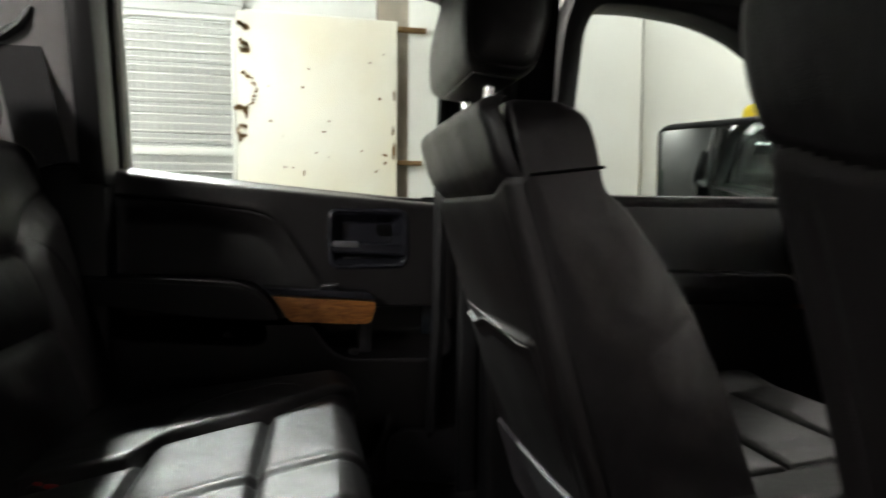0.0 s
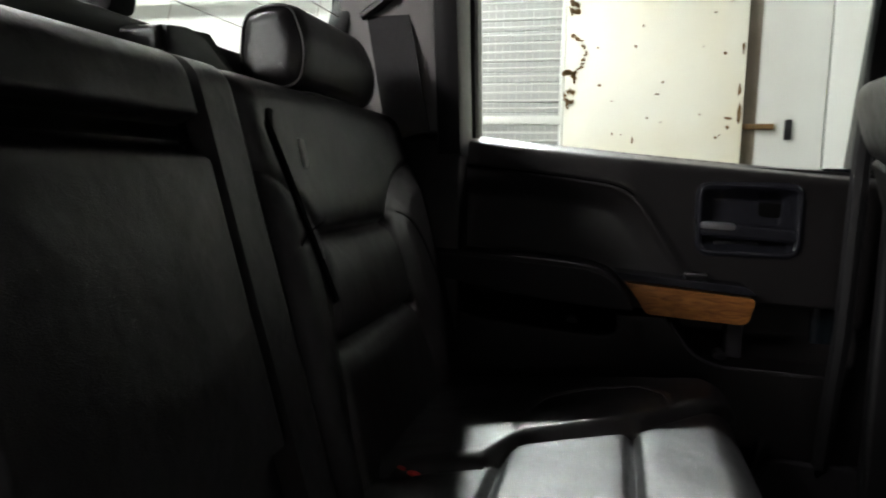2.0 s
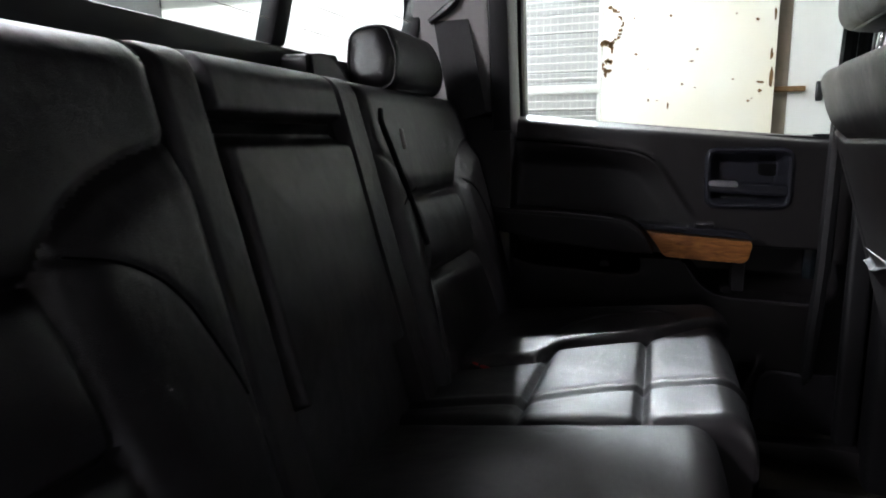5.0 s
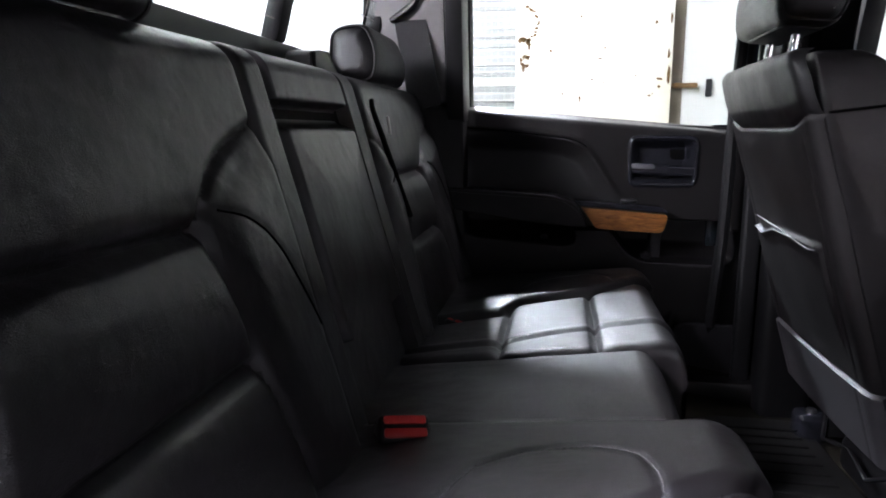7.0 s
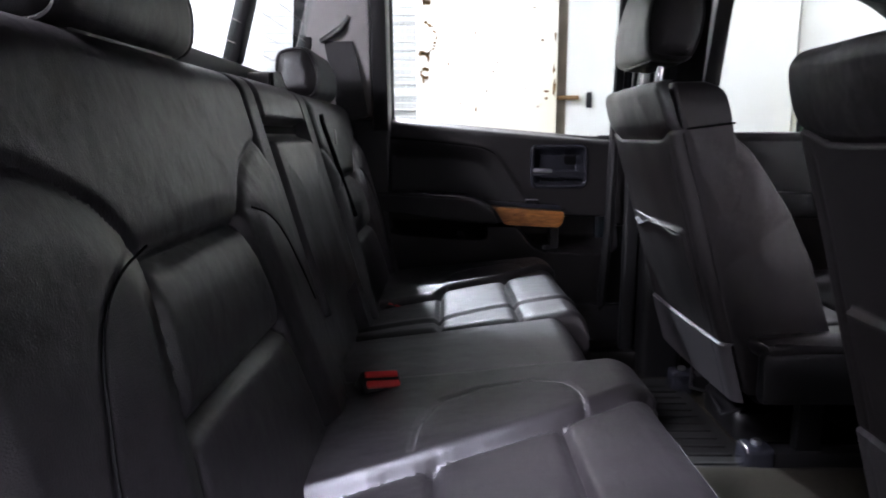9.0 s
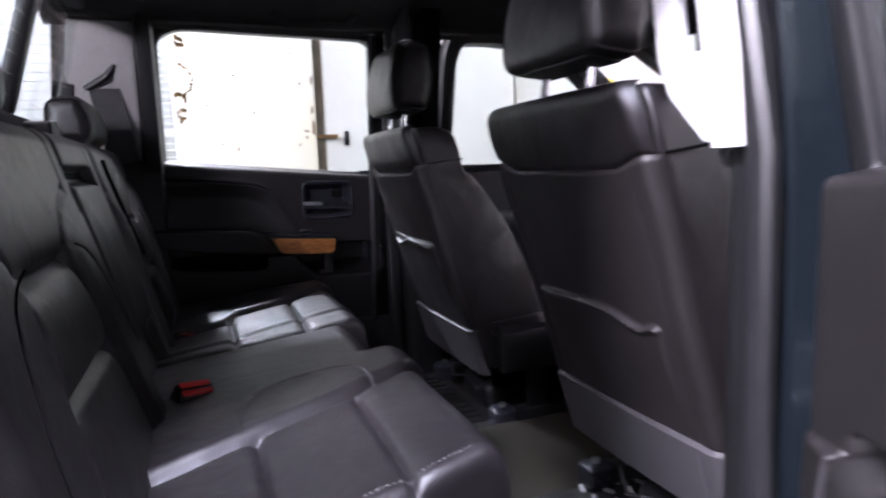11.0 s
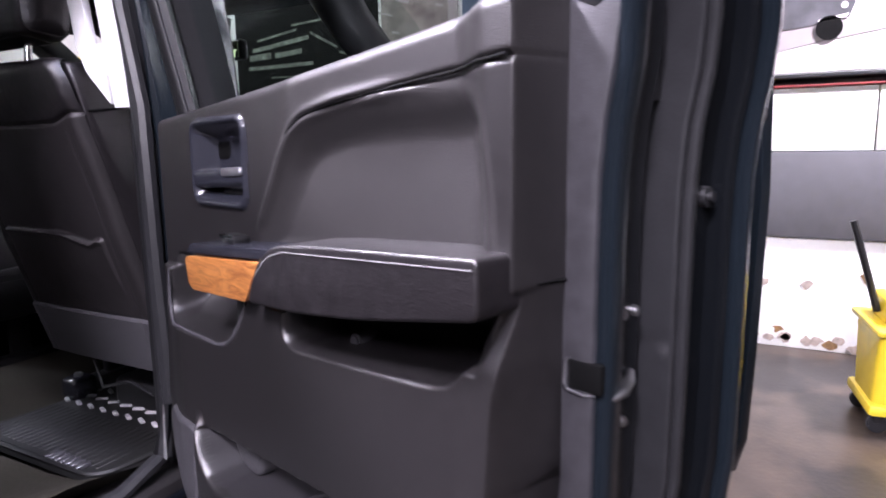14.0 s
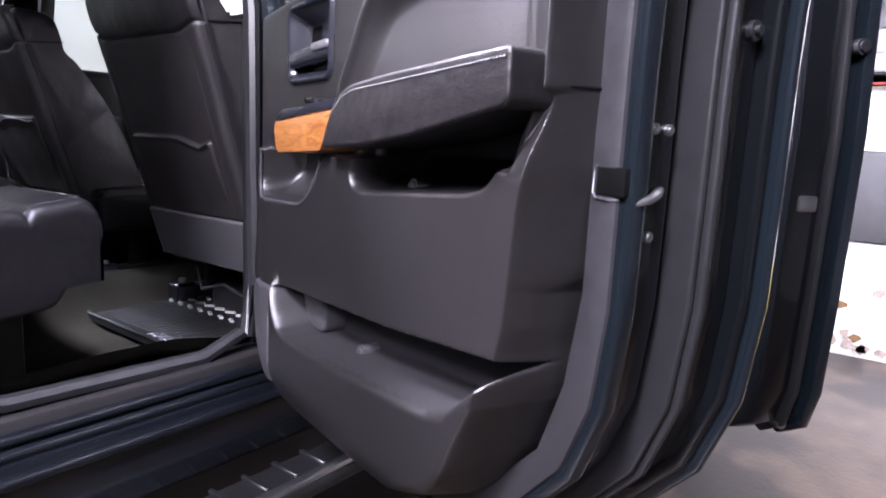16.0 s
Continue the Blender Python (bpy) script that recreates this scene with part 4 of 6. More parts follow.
CAP_SEAM = rounded([(0.372, 1.300), (0.392, 1.316), (0.420, 1.3265), (0.519, 1.339), (0.617, 1.348), (0.720, 1.354)], [0, 0.015, 0.03, 0.05, 0.05, 0], 8)
POCKET_FRONT = [(0.074, 1.150), (0.060, 1.085), (0.066, 1.062), (0.090, 1.053), (0.250, 1.058), (0.276, 1.066), (0.298, 1.084), (0.330, 1.130), (0.344, 1.150)]
POCKET_ARM = [(0.428, 1.160), (0.404, 1.128), (0.400, 1.108), (0.405, 1.096), (0.424, 1.090), (0.620, 1.105), (0.645, 1.112), (0.662, 1.130), (0.694, 1.190)]
BIN = [(0.190, 0.938), (0.212, 0.897), (0.226, 0.882), (0.250, 0.875), (0.330, 0.877), (0.451, 0.887), (0.600, 0.900), (0.628, 0.910), (0.692, 0.968), (0.676, 0.973), (0.500, 0.956), (0.370, 0.949), (0.230, 0.942)]
COVER = [(0.030, 0.918), (0.172, 0.930), (0.196, 0.888), (0.192, 0.800), (0.150, 0.768), (0.060, 0.790), (0.022, 0.860)]


def door_trim(d, at):
    """Moulded inner trim of a rear door as one sheet, parted into its panels; w stands out from the door's inner plane."""
    us = np.concatenate([np.linspace(0.004, 0.640, 330), np.linspace(0.6413, 0.724, 92)])
    zs = np.linspace(0.742, 1.418, 350)
    U, Z = np.meshgrid(us, zs, indexing="ij")
    B = belt(U)
    low = 1.0 - ease((Z - 1.126) / 0.006)
    wing = dist_to(U, Z, [(0.644, 1.05), (0.672, 1.128), (0.694, 1.186), (0.702, 1.193), (0.76, 1.193), (0.76, 0.9), (0.64, 0.9)])
    low = np.maximum(low, 1 - ease((wing + 0.002) / 0.004))
    # face of the upper panel, rising to a rounded post at the closing end
    ins = -dist_to(U, Z, rounded(INSERT, 0.012, 4))
    post = ease((U - 0.626) / 0.052)
    up = 0.006 + 0.020 * post
    up = up - (0.014 + 0.018 * post) * ease(ins / 0.042) * (0.62 + 0.38 * ease((Z - 1.205) / 0.09)) + 0.0045 * np.exp(-((ins + 0.003) / 0.007) ** 2) * ease((0.62 - U) / 0.1) * ease((Z - 1.19) / 0.03)
    cap = line_dist(U, Z, CAP_SEAM)
    above = ease((Z - np.interp(U, [p[0] for p in CAP_SEAM], [p[1] for p in CAP_SEAM]) + 0.001) / 0.005) * ease((U - 0.36) / 0.05)
    up = up + 0.0022 * above - 0.0030 * np.exp(-(cap / 0.0028) ** 2) * ease((U - 0.375) / 0.02)
    # swollen lower panel, thin at the hinge end
    face = 0.010 + 0.026 * ease((U - 0.01) / 0.13) + 0.004 * ease((1.10 - Z) / 0.2)
    bin_in = -dist_to(U, Z, rounded(BIN, 0.008, 4))
    lip = np.interp(U, [0.15, 0.190, 0.212, 0.226, 0.25, 0.33, 0.451, 0.60, 0.628, 0.692], [0.95, 0.938, 0.897, 0.882, 0.875, 0.877, 0.887, 0.900, 0.910, 0.968])
    below = ease((lip - Z + 0.020) / 0.026) * ease((U - 0.170) / 0.03)
    face = face + 0.016 * below * ease((Z - 0.735) / 0.08) - 0.018 * ease((0.83 - Z) / 0.10)
    roof = np.interp(U, [0.19, 0.23, 0.37, 0.50, 0.676], [0.938, 0.942, 0.949, 0.956, 0.973])
    inside = -0.044 + 0.026 * np.clip((roof - Z) / np.maximum(roof - lip, 0.02), 0, 1)
    face = face + (inside - face) * ease(bin_in / 0.011)
    cov = -dist_to(U, Z, rounded(COVER, 0.03, 4))
    face = face + 0.004 * ease((cov + 0.001) / 0.004) - 0.003 * np.exp(-((cov + 0.001) / 0.002) ** 2)
    W = up + (face - up) * low
    # pockets
    for outline, deep, r in ((POCKET_FRONT, 0.052, 0.012), (POCKET_ARM, 0.060, 0.010)):
        q = -dist_to(U, Z, rounded(outline, r, 4))
        base = min(p[1] for p in outline)
        floor = -deep + 0.055 * np.clip(1 - (Z - base) / 0.045, 0, 1) ** 1.5
        W = W - roll_off(np.maximum(0.0, 0.003 - q), 0.007)
        W = W + (np.minimum(floor, W) - W) * ease((q + 0.001) / 0.010)
    # side face at the closing end
    ridge = np.where(Z > 1.193, 0.699, np.interp(Z, [0.74, 0.80, 0.86, 0.93, 1.0, 1.06, 1.11, 1.15, 1.193], [0.56, 0.60, 0.632, 0.668, 0.682, 0.685, 0.687, 0.691, 0.697]))
    sharp = np.where(Z > 1.193, 0.005, np.interp(Z, [0.9, 1.08, 1.13], [0.007, 0.006, 0.0025]))
    q = U - ridge
    side = 0.5 * (q + np.sqrt(q * q + sharp * sharp))
    W = W - np.where(Z > 1.193, 8.5, 5.0) * np.maximum(0, side - 0.0022)
    # wing beside the arm pocket leans back towards its tip
    W = W - 0.022 * ease((Z - 1.115) / 0.075) * ease((U - 0.655) / 0.02) * low
    # door pull: a bowl behind a rounded bezel
    bz = -dist_to(U, Z, rounded(BEZEL, 0.022, 5))
    W = W + 0.005 * ease((bz + 0.003) / 0.006)
    W = W - 0.030 * ease((bz - 0.004) / 0.024)
    # outer edges
    out = -dist_to(U, Z, door_outline() [1:13] + [(0.80, 1.15), (0.80, 1.45), (0.026, 1.45)])
    W = W - roll_off(out, 0.012) - 4.0 * np.maximum(0, -out)
    W = W - roll_off(B - Z, 0.014) - 7.0 * np.maximum(0, Z - B + 0.0005)
    W = np.maximum(W, -0.066)
    mu, mz = mid(U), mid(Z)
    F = lambda A: mid(A)
    capz = np.interp(mu, [p[0] for p in CAP_SEAM], [p[1] for p in CAP_SEAM])
    keep = (F(out) > -0.010) & (mz < F(B) + 0.010) & (F(W) > -0.0655)
    made = surface_parts(*at(U, W, Z), [
        ("handle_bezel", F(bz) > -0.002, PLASTIC_GLOSS, "smooth dark handle bowl"),
        ("speaker_cover", (F(cov) > -0.001) & (mz < 0.94), PLASTIC_GREY, "smooth grey speaker cover"),
        ("pocket_bin", F(bin_in) > 0.002, PLASTIC_BIN, "open lower door bin"),
        ("pocket_face", (F(below) > 0.5) & (mz < 0.975) & (mu > 0.19), PLASTIC, ""),
        ("lower_panel", F(low) > 0.5, PLASTIC, "dark grained plastic lower panel"),
        ("belt_cap", (mz > capz) & (mu > 0.385), PLASTIC_SOFT, "soft dark belt cap"),
        ("upper_insert", F(ins) > -0.004, PLASTIC_SOFT, "soft black hollowed insert"),
        ("upper_panel", np.ones(mu.shape, bool), PLASTIC, "dark grained plastic upper panel")], d, keep)
    return made


def rear_door(m, s, label, k=1.0, shift=(0.0, 0.0)):
    """Rear crew door with its inner trim. Local axes: x from hinge to latch, s * y inwards, z up; k and shift undo the door's scale for its frame."""
    d = thing("rear_door", label, "door", m, "rear doors of the truck")
    at = lambda u, w, z: (u, s * w, z)
    tall = lambda w, z: w + 0.22 * max(0.0, z - 1.36)
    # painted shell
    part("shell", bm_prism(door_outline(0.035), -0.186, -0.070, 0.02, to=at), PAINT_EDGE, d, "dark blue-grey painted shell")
    made = door_trim(d, at)
    h = made["handle_bezel"]
    part("corner_joint", bm_map(bm_tube([(0.690, 0.0265, 1.1945), (0.697, 0.020, 1.1945), (0.702, -0.002, 1.1945), (0.708, -0.03, 1.1945)], 0.0016, 5), lambda c: at(*c)), BLACK, d)
    band = [(0.703, 1.412), (0.703, 1.03), (0.690, 0.945), (0.664, 0.875), (0.60, 0.812), (0.51, 0.768), (0.40, 0.752), (0.40, 0.735), (0.52, 0.745), (0.63, 0.795), (0.695, 0.868), (0.722, 0.935), (0.732, 1.02), (0.732, 1.22), (0.733, 1.27), (0.736, 1.31), (0.743, 1.35), (0.748, 1.385), (0.749, 1.412)]
    part("edge_band", bm_prism(band, -0.070, -0.026, 0.005, (), 2, at), BAND, d, "grey textured edge band")
    rest = rounded(ARM, [0.012, 0.02, 0.02, 0.02, 0.02, 0.03, 0.007, 0.010, 0.02, 0.02], 5)
    part("armrest", bm_prism(rest, -0.030, 0.060, 0.0085, (), 5, at), LEATHER, d, "padded black armrest")
    for row in (0.0, 0.0045):
        part("arm_seam", bm_map(bm_tube([(u, 0.0592 - 0.5 * row, z - 0.0055 + row) for u, z in [(0.428, 1.1915), (0.450, 1.1965), (0.50, 1.2015), (0.60, 1.2085), (0.694, 1.2125)]], 0.0007, 5), lambda c: at(*c)), STITCH, d, "sewn seam")
    # rims of the pockets
    front = rounded([(0.070, 1.128), (0.060, 1.085), (0.066, 1.062), (0.090, 1.053), (0.250, 1.058), (0.276, 1.066), (0.298, 1.084), (0.322, 1.120)], [0, 0.02, 0.012, 0.012, 0.012, 0.012, 0.02, 0], 4)
    rim_w = lambda u, z: 0.010 + 0.026 * float(ease((u - 0.01) / 0.13)) + 0.004 * float(ease((1.10 - z) / 0.2))
    part("pocket_lip", bm_map(bm_tube([(u, rim_w(u, z) - 0.0005, z) for u, z in front], [0.0012] + [0.0028] * (len(front) - 2) + [0.0012], 8), lambda c: at(*c)), PLASTIC_GREY, d, "smooth grey pocket lip")
    part("bottle_holder", bm_prism(rounded([(0.200, 0.938), (0.216, 0.900), (0.246, 0.880), (0.278, 0.882), (0.284, 0.910), (0.276, 0.940)], 0.014, 4), -0.045, 0.008, 0.010, (), 4, at), PLASTIC_KICK, d, "smooth grey bottle recess")
    part("pocket_divider", bm_map(bm_box((0.212, -0.045, 1.058), (0.236, -0.006, 1.126), 0.006), lambda c: at(*c)), PLASTIC_GREY, d)
    for u, w, z in ((0.385, 0.010, 0.889), (0.245, 0.012, 1.066), (0.470, -0.004, 1.100)):
        part("screw_cover", bm_map(bm_cyl((u, w - 0.03, z), (u, w, z), 0.009, 14, bevel=0.003), lambda c: at(*c)), PLASTIC_GREY, d)
    step = lambda x: (lambda q: q * q * (3 - 2 * q))(max(0.0, min(1.0, x)))
    n = 26
    path = [(0.030 + 0.660 * j / n, 0, belt(0.030 + 0.660 * j / n)) for j in range(n + 1)]
    part("belt_top", bm_sweep(path, [(-0.070, -0.02), (-0.070, -0.004), (-0.05, 0.002), (-0.02, 0.001), (-0.006, -0.002), (-0.010, -0.02)], lambda i: (Vector((0, s, 0)), Vector((0, 0, 1)))), PLASTIC_SOFT, d)
    part("glass_seal", bm_map(bm_tube([(u, -0.072, z + 0.004) for u, _, z in path], 0.006, 6), lambda c: at(*c)), RUBBER, d)
    post = lambda u: 0.0075 + 0.020 * step((u - 0.626) / 0.052)
    seam = [(u, post(u), z + 0.0006) for u, z in [q for q in CAP_SEAM if q[0] < 0.69] + [(0.6945, 1.3525)]]
    part("insert_seam", bm_map(bm_tube(seam, [0.0004] + [0.0015] * (len(seam) - 1), 6), lambda c: at(*c)), BLACK, d, "dark seam under the belt cap")
    # stitches along the arm rest
    line = [(0.390, 0.0585, 1.156), (0.399, 0.0600, 1.171), (0.411, 0.0604, 1.182), (0.428, 0.0605, 1.1915), (0.450, 0.0605, 1.1975)] + [(0.450 + 0.0222 * j, 0.0605, 1.1975 + 0.0013 * j) for j in range(1, 12)]
    for j in range(len(line) - 1):
        a, b = Vector(line[j]), Vector(line[j + 1])
        for i in range(5):
            p, q = a.lerp(b, i / 5 + 0.02), a.lerp(b, i / 5 + 0.12)
            part("stitch", bm_map(bm_tube([p, q], 0.0008, 4), lambda c: at(*c)), THREAD_DIM, d)
    # wood strip and switch pod
    part("wood_trim", bm_prism(rounded(WOOD_EDGE, [0.010, 0.002, 0.01, 0.006, 0.014], 4), 0.000, 0.053, 0.008, (), 3, at), WOOD, d, "orange-brown burl wood trim strip")
    pod = part("switch_pod", bm_prism(rounded([(0.206, 1.169), (0.392, 1.182), (0.408, 1.194), (0.222, 1.182)], 0.004, 3), -0.004, 0.050, 0.005, (), 2, at), PLASTIC_GLOSS, d, "glossy black switch pod")
    part("window_switch", bm_map(bm_box((0.272, 0.014, 1.186), (0.306, 0.036, 1.1965), 0.004), lambda c: at(*c)), PLASTIC_BLACK, pod)
    part("switch_edge", bm_map(bm_box((0.274, 0.034, 1.192), (0.304, 0.038, 1.1975), 0.0015), lambda c: at(*c)), CHROME, pod, "chrome switch edge")
    # pull lever across the bowl
    part("lever", bm_prism(rounded([(0.150, 1.243), (0.151, 1.267), (0.286, 1.272), (0.287, 1.250)], 0.009, 4), -0.012, 0.011, 0.008, (), 4, at), PLASTIC_GLOSS, h, "glossy black pull lever")
    part("lever_tip", bm_prism(rounded([(0.236, 1.2605), (0.236, 1.2705), (0.285, 1.2725), (0.2855, 1.2625)], 0.005, 4), -0.010, 0.0135, 0.005, (), 3, at), SATIN, h, "chrome lever tip")
    # black patch flush with the bowl paints the shade of a hollow
    part("hollow_shade", bm_prism(rounded([(0.158, 1.276), (0.160, 1.304), (0.206, 1.306), (0.203, 1.278)], 0.010, 4), -0.040, -0.0175, 0.008, (), 3, at), BLACK, h, "flush black patch that paints the shaded hollow behind the lever")
    part("lock_knob", bm_prism(rounded([(0.196, 1.228), (0.200, 1.243), (0.262, 1.245), (0.266, 1.230)], 0.006, 4), -0.030, -0.006, 0.005, (), 3, at), PLASTIC_BLACK, h)
    # edge strips, latch and screws at the closing end
    run = [(0.712, 1.815), (0.734, 1.76), (0.746, 1.66), (0.750, 1.50), (0.750, 1.42), (0.748, 1.385), (0.743, 1.35), (0.736, 1.31), (0.733, 1.27), (0.732, 1.22), (0.732, 1.12), (0.731, 1.02), (0.721, 0.935), (0.694, 0.866), (0.63, 0.793), (0.52, 0.742), (0.40, 0.728), (0.25, 0.722)]
    def normal(i):
        a, b = run[max(0, i - 1)], run[min(len(run) - 1, i + 1)]
        t = Vector((b[0] - a[0], b[1] - a[1])).normalized()
        return Vector((-t.y, 0, t.x))
    def strip(name, d0, d1, w0, w1, mat, label="", r=0.006):
        sec = rounded([(d0, w0), (d1, w0), (d1, w1), (d0, w1)], r, 4)
        return part(name, bm_sweep([(u, s * 0.22 * max(0.0, z - 1.36), z) for u, z in run], sec, lambda i: (normal(i), Vector((0, s, 0)))), mat, d, label)
    strip("edge_flange", -0.004, 0.012, -0.052, -0.030, PAINT, "blue-grey painted edge flange", 0.007)
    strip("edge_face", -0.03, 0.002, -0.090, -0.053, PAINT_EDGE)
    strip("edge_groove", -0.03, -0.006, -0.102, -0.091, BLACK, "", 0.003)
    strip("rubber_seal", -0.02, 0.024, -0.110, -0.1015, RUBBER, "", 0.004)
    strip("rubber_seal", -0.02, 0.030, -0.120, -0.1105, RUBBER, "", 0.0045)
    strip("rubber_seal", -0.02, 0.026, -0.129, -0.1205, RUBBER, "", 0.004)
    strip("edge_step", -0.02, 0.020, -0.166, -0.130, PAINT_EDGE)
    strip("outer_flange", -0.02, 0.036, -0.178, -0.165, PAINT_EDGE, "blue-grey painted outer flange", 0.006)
    strip("outer_skin", -0.02, 0.046, -0.190, -0.179, PAINT, "", 0.005)
    # black block just proud of the band, painting the notch's shade
    la = part("latch", bm_map(bm_box((0.711, -0.050, 1.112), (0.7400, -0.0246, 1.135), 0.002), lambda c: at(*c)), BLACK, d, "black block that paints the shaded latch notch")
    part("notch_rim", bm_map(bm_tube([(0.712, -0.0245, 1.136), (0.7095, -0.0245, 1.133), (0.7090, -0.0245, 1.115), (0.712, -0.0245, 1.1105), (0.726, -0.0245, 1.1095), (0.733, -0.028, 1.110)], [0.0005, 0.0009, 0.0010, 0.0012, 0.0010, 0.0006], 8), lambda c: at(*c)), STEEL, la, "bright worn notch rim")
    part("latch_claw", bm_map(bm_tube([(0.742, -0.036, 1.107), (0.746, -0.048, 1.111), (0.742, -0.062, 1.115), (0.736, -0.074, 1.118)], [0.0020, 0.0036, 0.0044, 0.0030], 8), lambda c: at(*c)), STEEL, la, "bare steel latch claw")
    for u, w, z in ((0.737, -0.060, 1.166), (0.737, -0.078, 1.166), (0.737, -0.064, 1.080)):
        part("screw", bm_map(bm_cyl((u - 0.01, w, z), (u + 0.002, w, z), 0.0045, 12, bevel=0.0015), lambda c: at(*c)), STEEL, d)
    part("bump_stop", bm_map(bm_cyl((0.748, -0.150, 1.250), (0.762, -0.150, 1.250), 0.0085, 14, bevel=0.004), lambda c: at(*c)), RUBBER, d)
    # window frame and pane, leaning inwards towards the roof
    fr = lambda u, w, z: ((u - shift[0]) / k, s * tall(w, z), (z - shift[1]) / k)
    outer = rounded([(0.000, 1.325), (0.012, 1.815), (0.66, 1.815), (0.735, 1.74), (0.738, 1.325)], [0, 0.05, 0.08, 0.10, 0], 6)
    inner = rounded([(0.030, 1.335), (0.026, 1.752), (0.60, 1.765), (0.660, 1.735), (0.666, 1.365)], [0.01, 0.06, 0.06, 0.06, 0.02], 6)
    part("window_frame", bm_prism(outer, -0.125, -0.036, 0.010, (inner,), 3, fr), PLASTIC_BLACK, d, "dark window frame")
    g = part("pane", bm_prism(inner, -0.092, -0.088, 0.0, (), 1, fr), GLASS, d)
    g.visible_shadow = False
    part("frame_seal", bm_map(bm_tube([(u, -0.050, z) for u, z in inner], 0.010, 6, True), lambda c: fr(*c)), RUBBER, d)
    return d


def front_door(m, s, label, forward=False):
    d = thing("front_door", label, "door", m, "front doors of the truck")
    at = lambda u, w, z: (u, s * w, z)
    fr = lambda u, w, z: (u, s * (w + 0.22 * max(0.0, z - 1.36)), z)
    out = rounded([(0, 1.345), (0, 0.70), (0.05, 0.62), (0.82, 0.63), (0.895, 0.70), (0.90, 1.345)], [0, 0.05, 0.03, 0.06, 0.08, 0], 5)
    part("shell", bm_prism(out, -0.145, -0.05, 0.02, (), 2, at), PAINT_EDGE, d, "dark blue-grey painted shell")
    part("trim_panel", bm_prism(rounded([(0.02, 1.345), (0.02, 0.72), (0.82, 0.70), (0.86, 0.78), (0.865, 1.345)], 0.02, 3), -0.05, 0.014, 0.012, (), 3, at), PLASTIC, d)
    part("armrest", bm_prism(rounded([(0.30, 1.12), (0.36, 1.19), (0.82, 1.20), (0.84, 1.13)], 0.03, 4), 0.0, 0.065, 0.02, (), 4, at), LEATHER, d)
    part("wood_trim", bm_prism(rounded([(0.12, 1.16), (0.36, 1.165), (0.32, 1.105), (0.14, 1.11)], 0.01, 3), 0.0, 0.05, 0.008, (), 3, at), WOOD, d, "burl wood trim strip")
    h = part("handle_bezel", bm_prism(rounded([(0.18, 1.21), (0.18, 1.335), (0.34, 1.335), (0.34, 1.21)], 0.02, 3), 0.0, 0.022, 0.006, (), 2, at), PLASTIC_GREY, d)
    part("lever", bm_map(bm_tube([(0.2, 0.02, 1.255), (0.26, 0.03, 1.256), (0.32, 0.022, 1.256)], 0.011, 8), lambda c: at(*c)), CHROME, h, "chrome pull lever")
    part("belt_cap", bm_map(bm_box((0.01, -0.06, 1.33), (0.88, 0.018, 1.358), 0.01), lambda c: at(*c)), PLASTIC_SOFT, d)
    if forward:
        outer = rounded([(-0.14, 1.34), (0.10, 1.53), (0.30, 1.68), (0.42, 1.765), (0.55, 1.81), (0.85, 1.815), (0.89, 1.72), (0.90, 1.34)], [0, 0.05, 0.05, 0.06, 0.08, 0.08, 0.05, 0], 5)
        inner = rounded([(-0.02, 1.350), (0.18, 1.50), (0.33, 1.615), (0.40, 1.668), (0.475, 1.708), (0.58, 1.740), (0.72, 1.752), (0.82, 1.748), (0.845, 1.70), (0.85, 1.350)], [0.02, 0.05, 0.05, 0.04, 0.05, 0.05, 0.05, 0.03, 0.04, 0.02], 5)
    else:
        outer = rounded([(0.0, 1.34), (0.42, 1.70), (0.55, 1.80), (0.85, 1.815), (0.89, 1.72), (0.90, 1.34)], [0, 0.05, 0.08, 0.08, 0.05, 0], 5)
        inner = rounded([(0.12, 1.356), (0.47, 1.66), (0.58, 1.745), (0.82, 1.755), (0.845, 1.70), (0.85, 1.356)], [0.02, 0.05, 0.08, 0.05, 0.04, 0.02], 5)
    part("window_frame", bm_prism(outer, -0.125, -0.045, 0.008, (inner,), 2, fr), PLASTIC_BLACK, d, "black window frame")
    g = part("pane", bm_prism(inner, -0.092, -0.088, 0.0, (), 1, fr), GLASS, d)
    g.visible_shadow = False
    run = [(0.896, 1.80), (0.900, 1.40), (0.908, 1.20), (0.902, 0.90), (0.894, 0.74), (0.872, 0.665), (0.82, 0.632)]
    def strip(name, d0, d1, w0, w1, mat):
        part(name, bm_sweep([(u, 0, z) for u, z in run], rounded([(d0, w0), (d1, w0), (d1, w1), (d0, w1)], 0.005, 2), lambda i: (Vector((1, 0, -0.0 if i < 4 else -0.4)), Vector((0, s, 0)))), mat, d)
    strip("edge_face", -0.02, 0.012, -0.09, -0.03, PAINT_EDGE)
    strip("rubber_seal", -0.01, 0.024, -0.105, -0.092, RUBBER)
    strip("outer_flange", -0.02, 0.03, -0.148, -0.125, PAINT)
    part("latch", bm_map(bm_box((0.895, -0.085, 1.06), (0.922, -0.045, 1.09), 0.006), lambda c: at(*c)), STEEL, d)
    part("bump_stop", bm_map(bm_cyl((0.91, -0.118, 1.34), (0.94, -0.118, 1.34), 0.014, 12, bevel=0.004), lambda c: at(*c)), RUBBER, d)
    part("corner_bolt", bm_map(bm_cyl((0.86, -0.10, 0.655), (0.89, -0.10, 0.655), 0.010, 10), lambda c: at(*c)), STEEL, d)
    return d


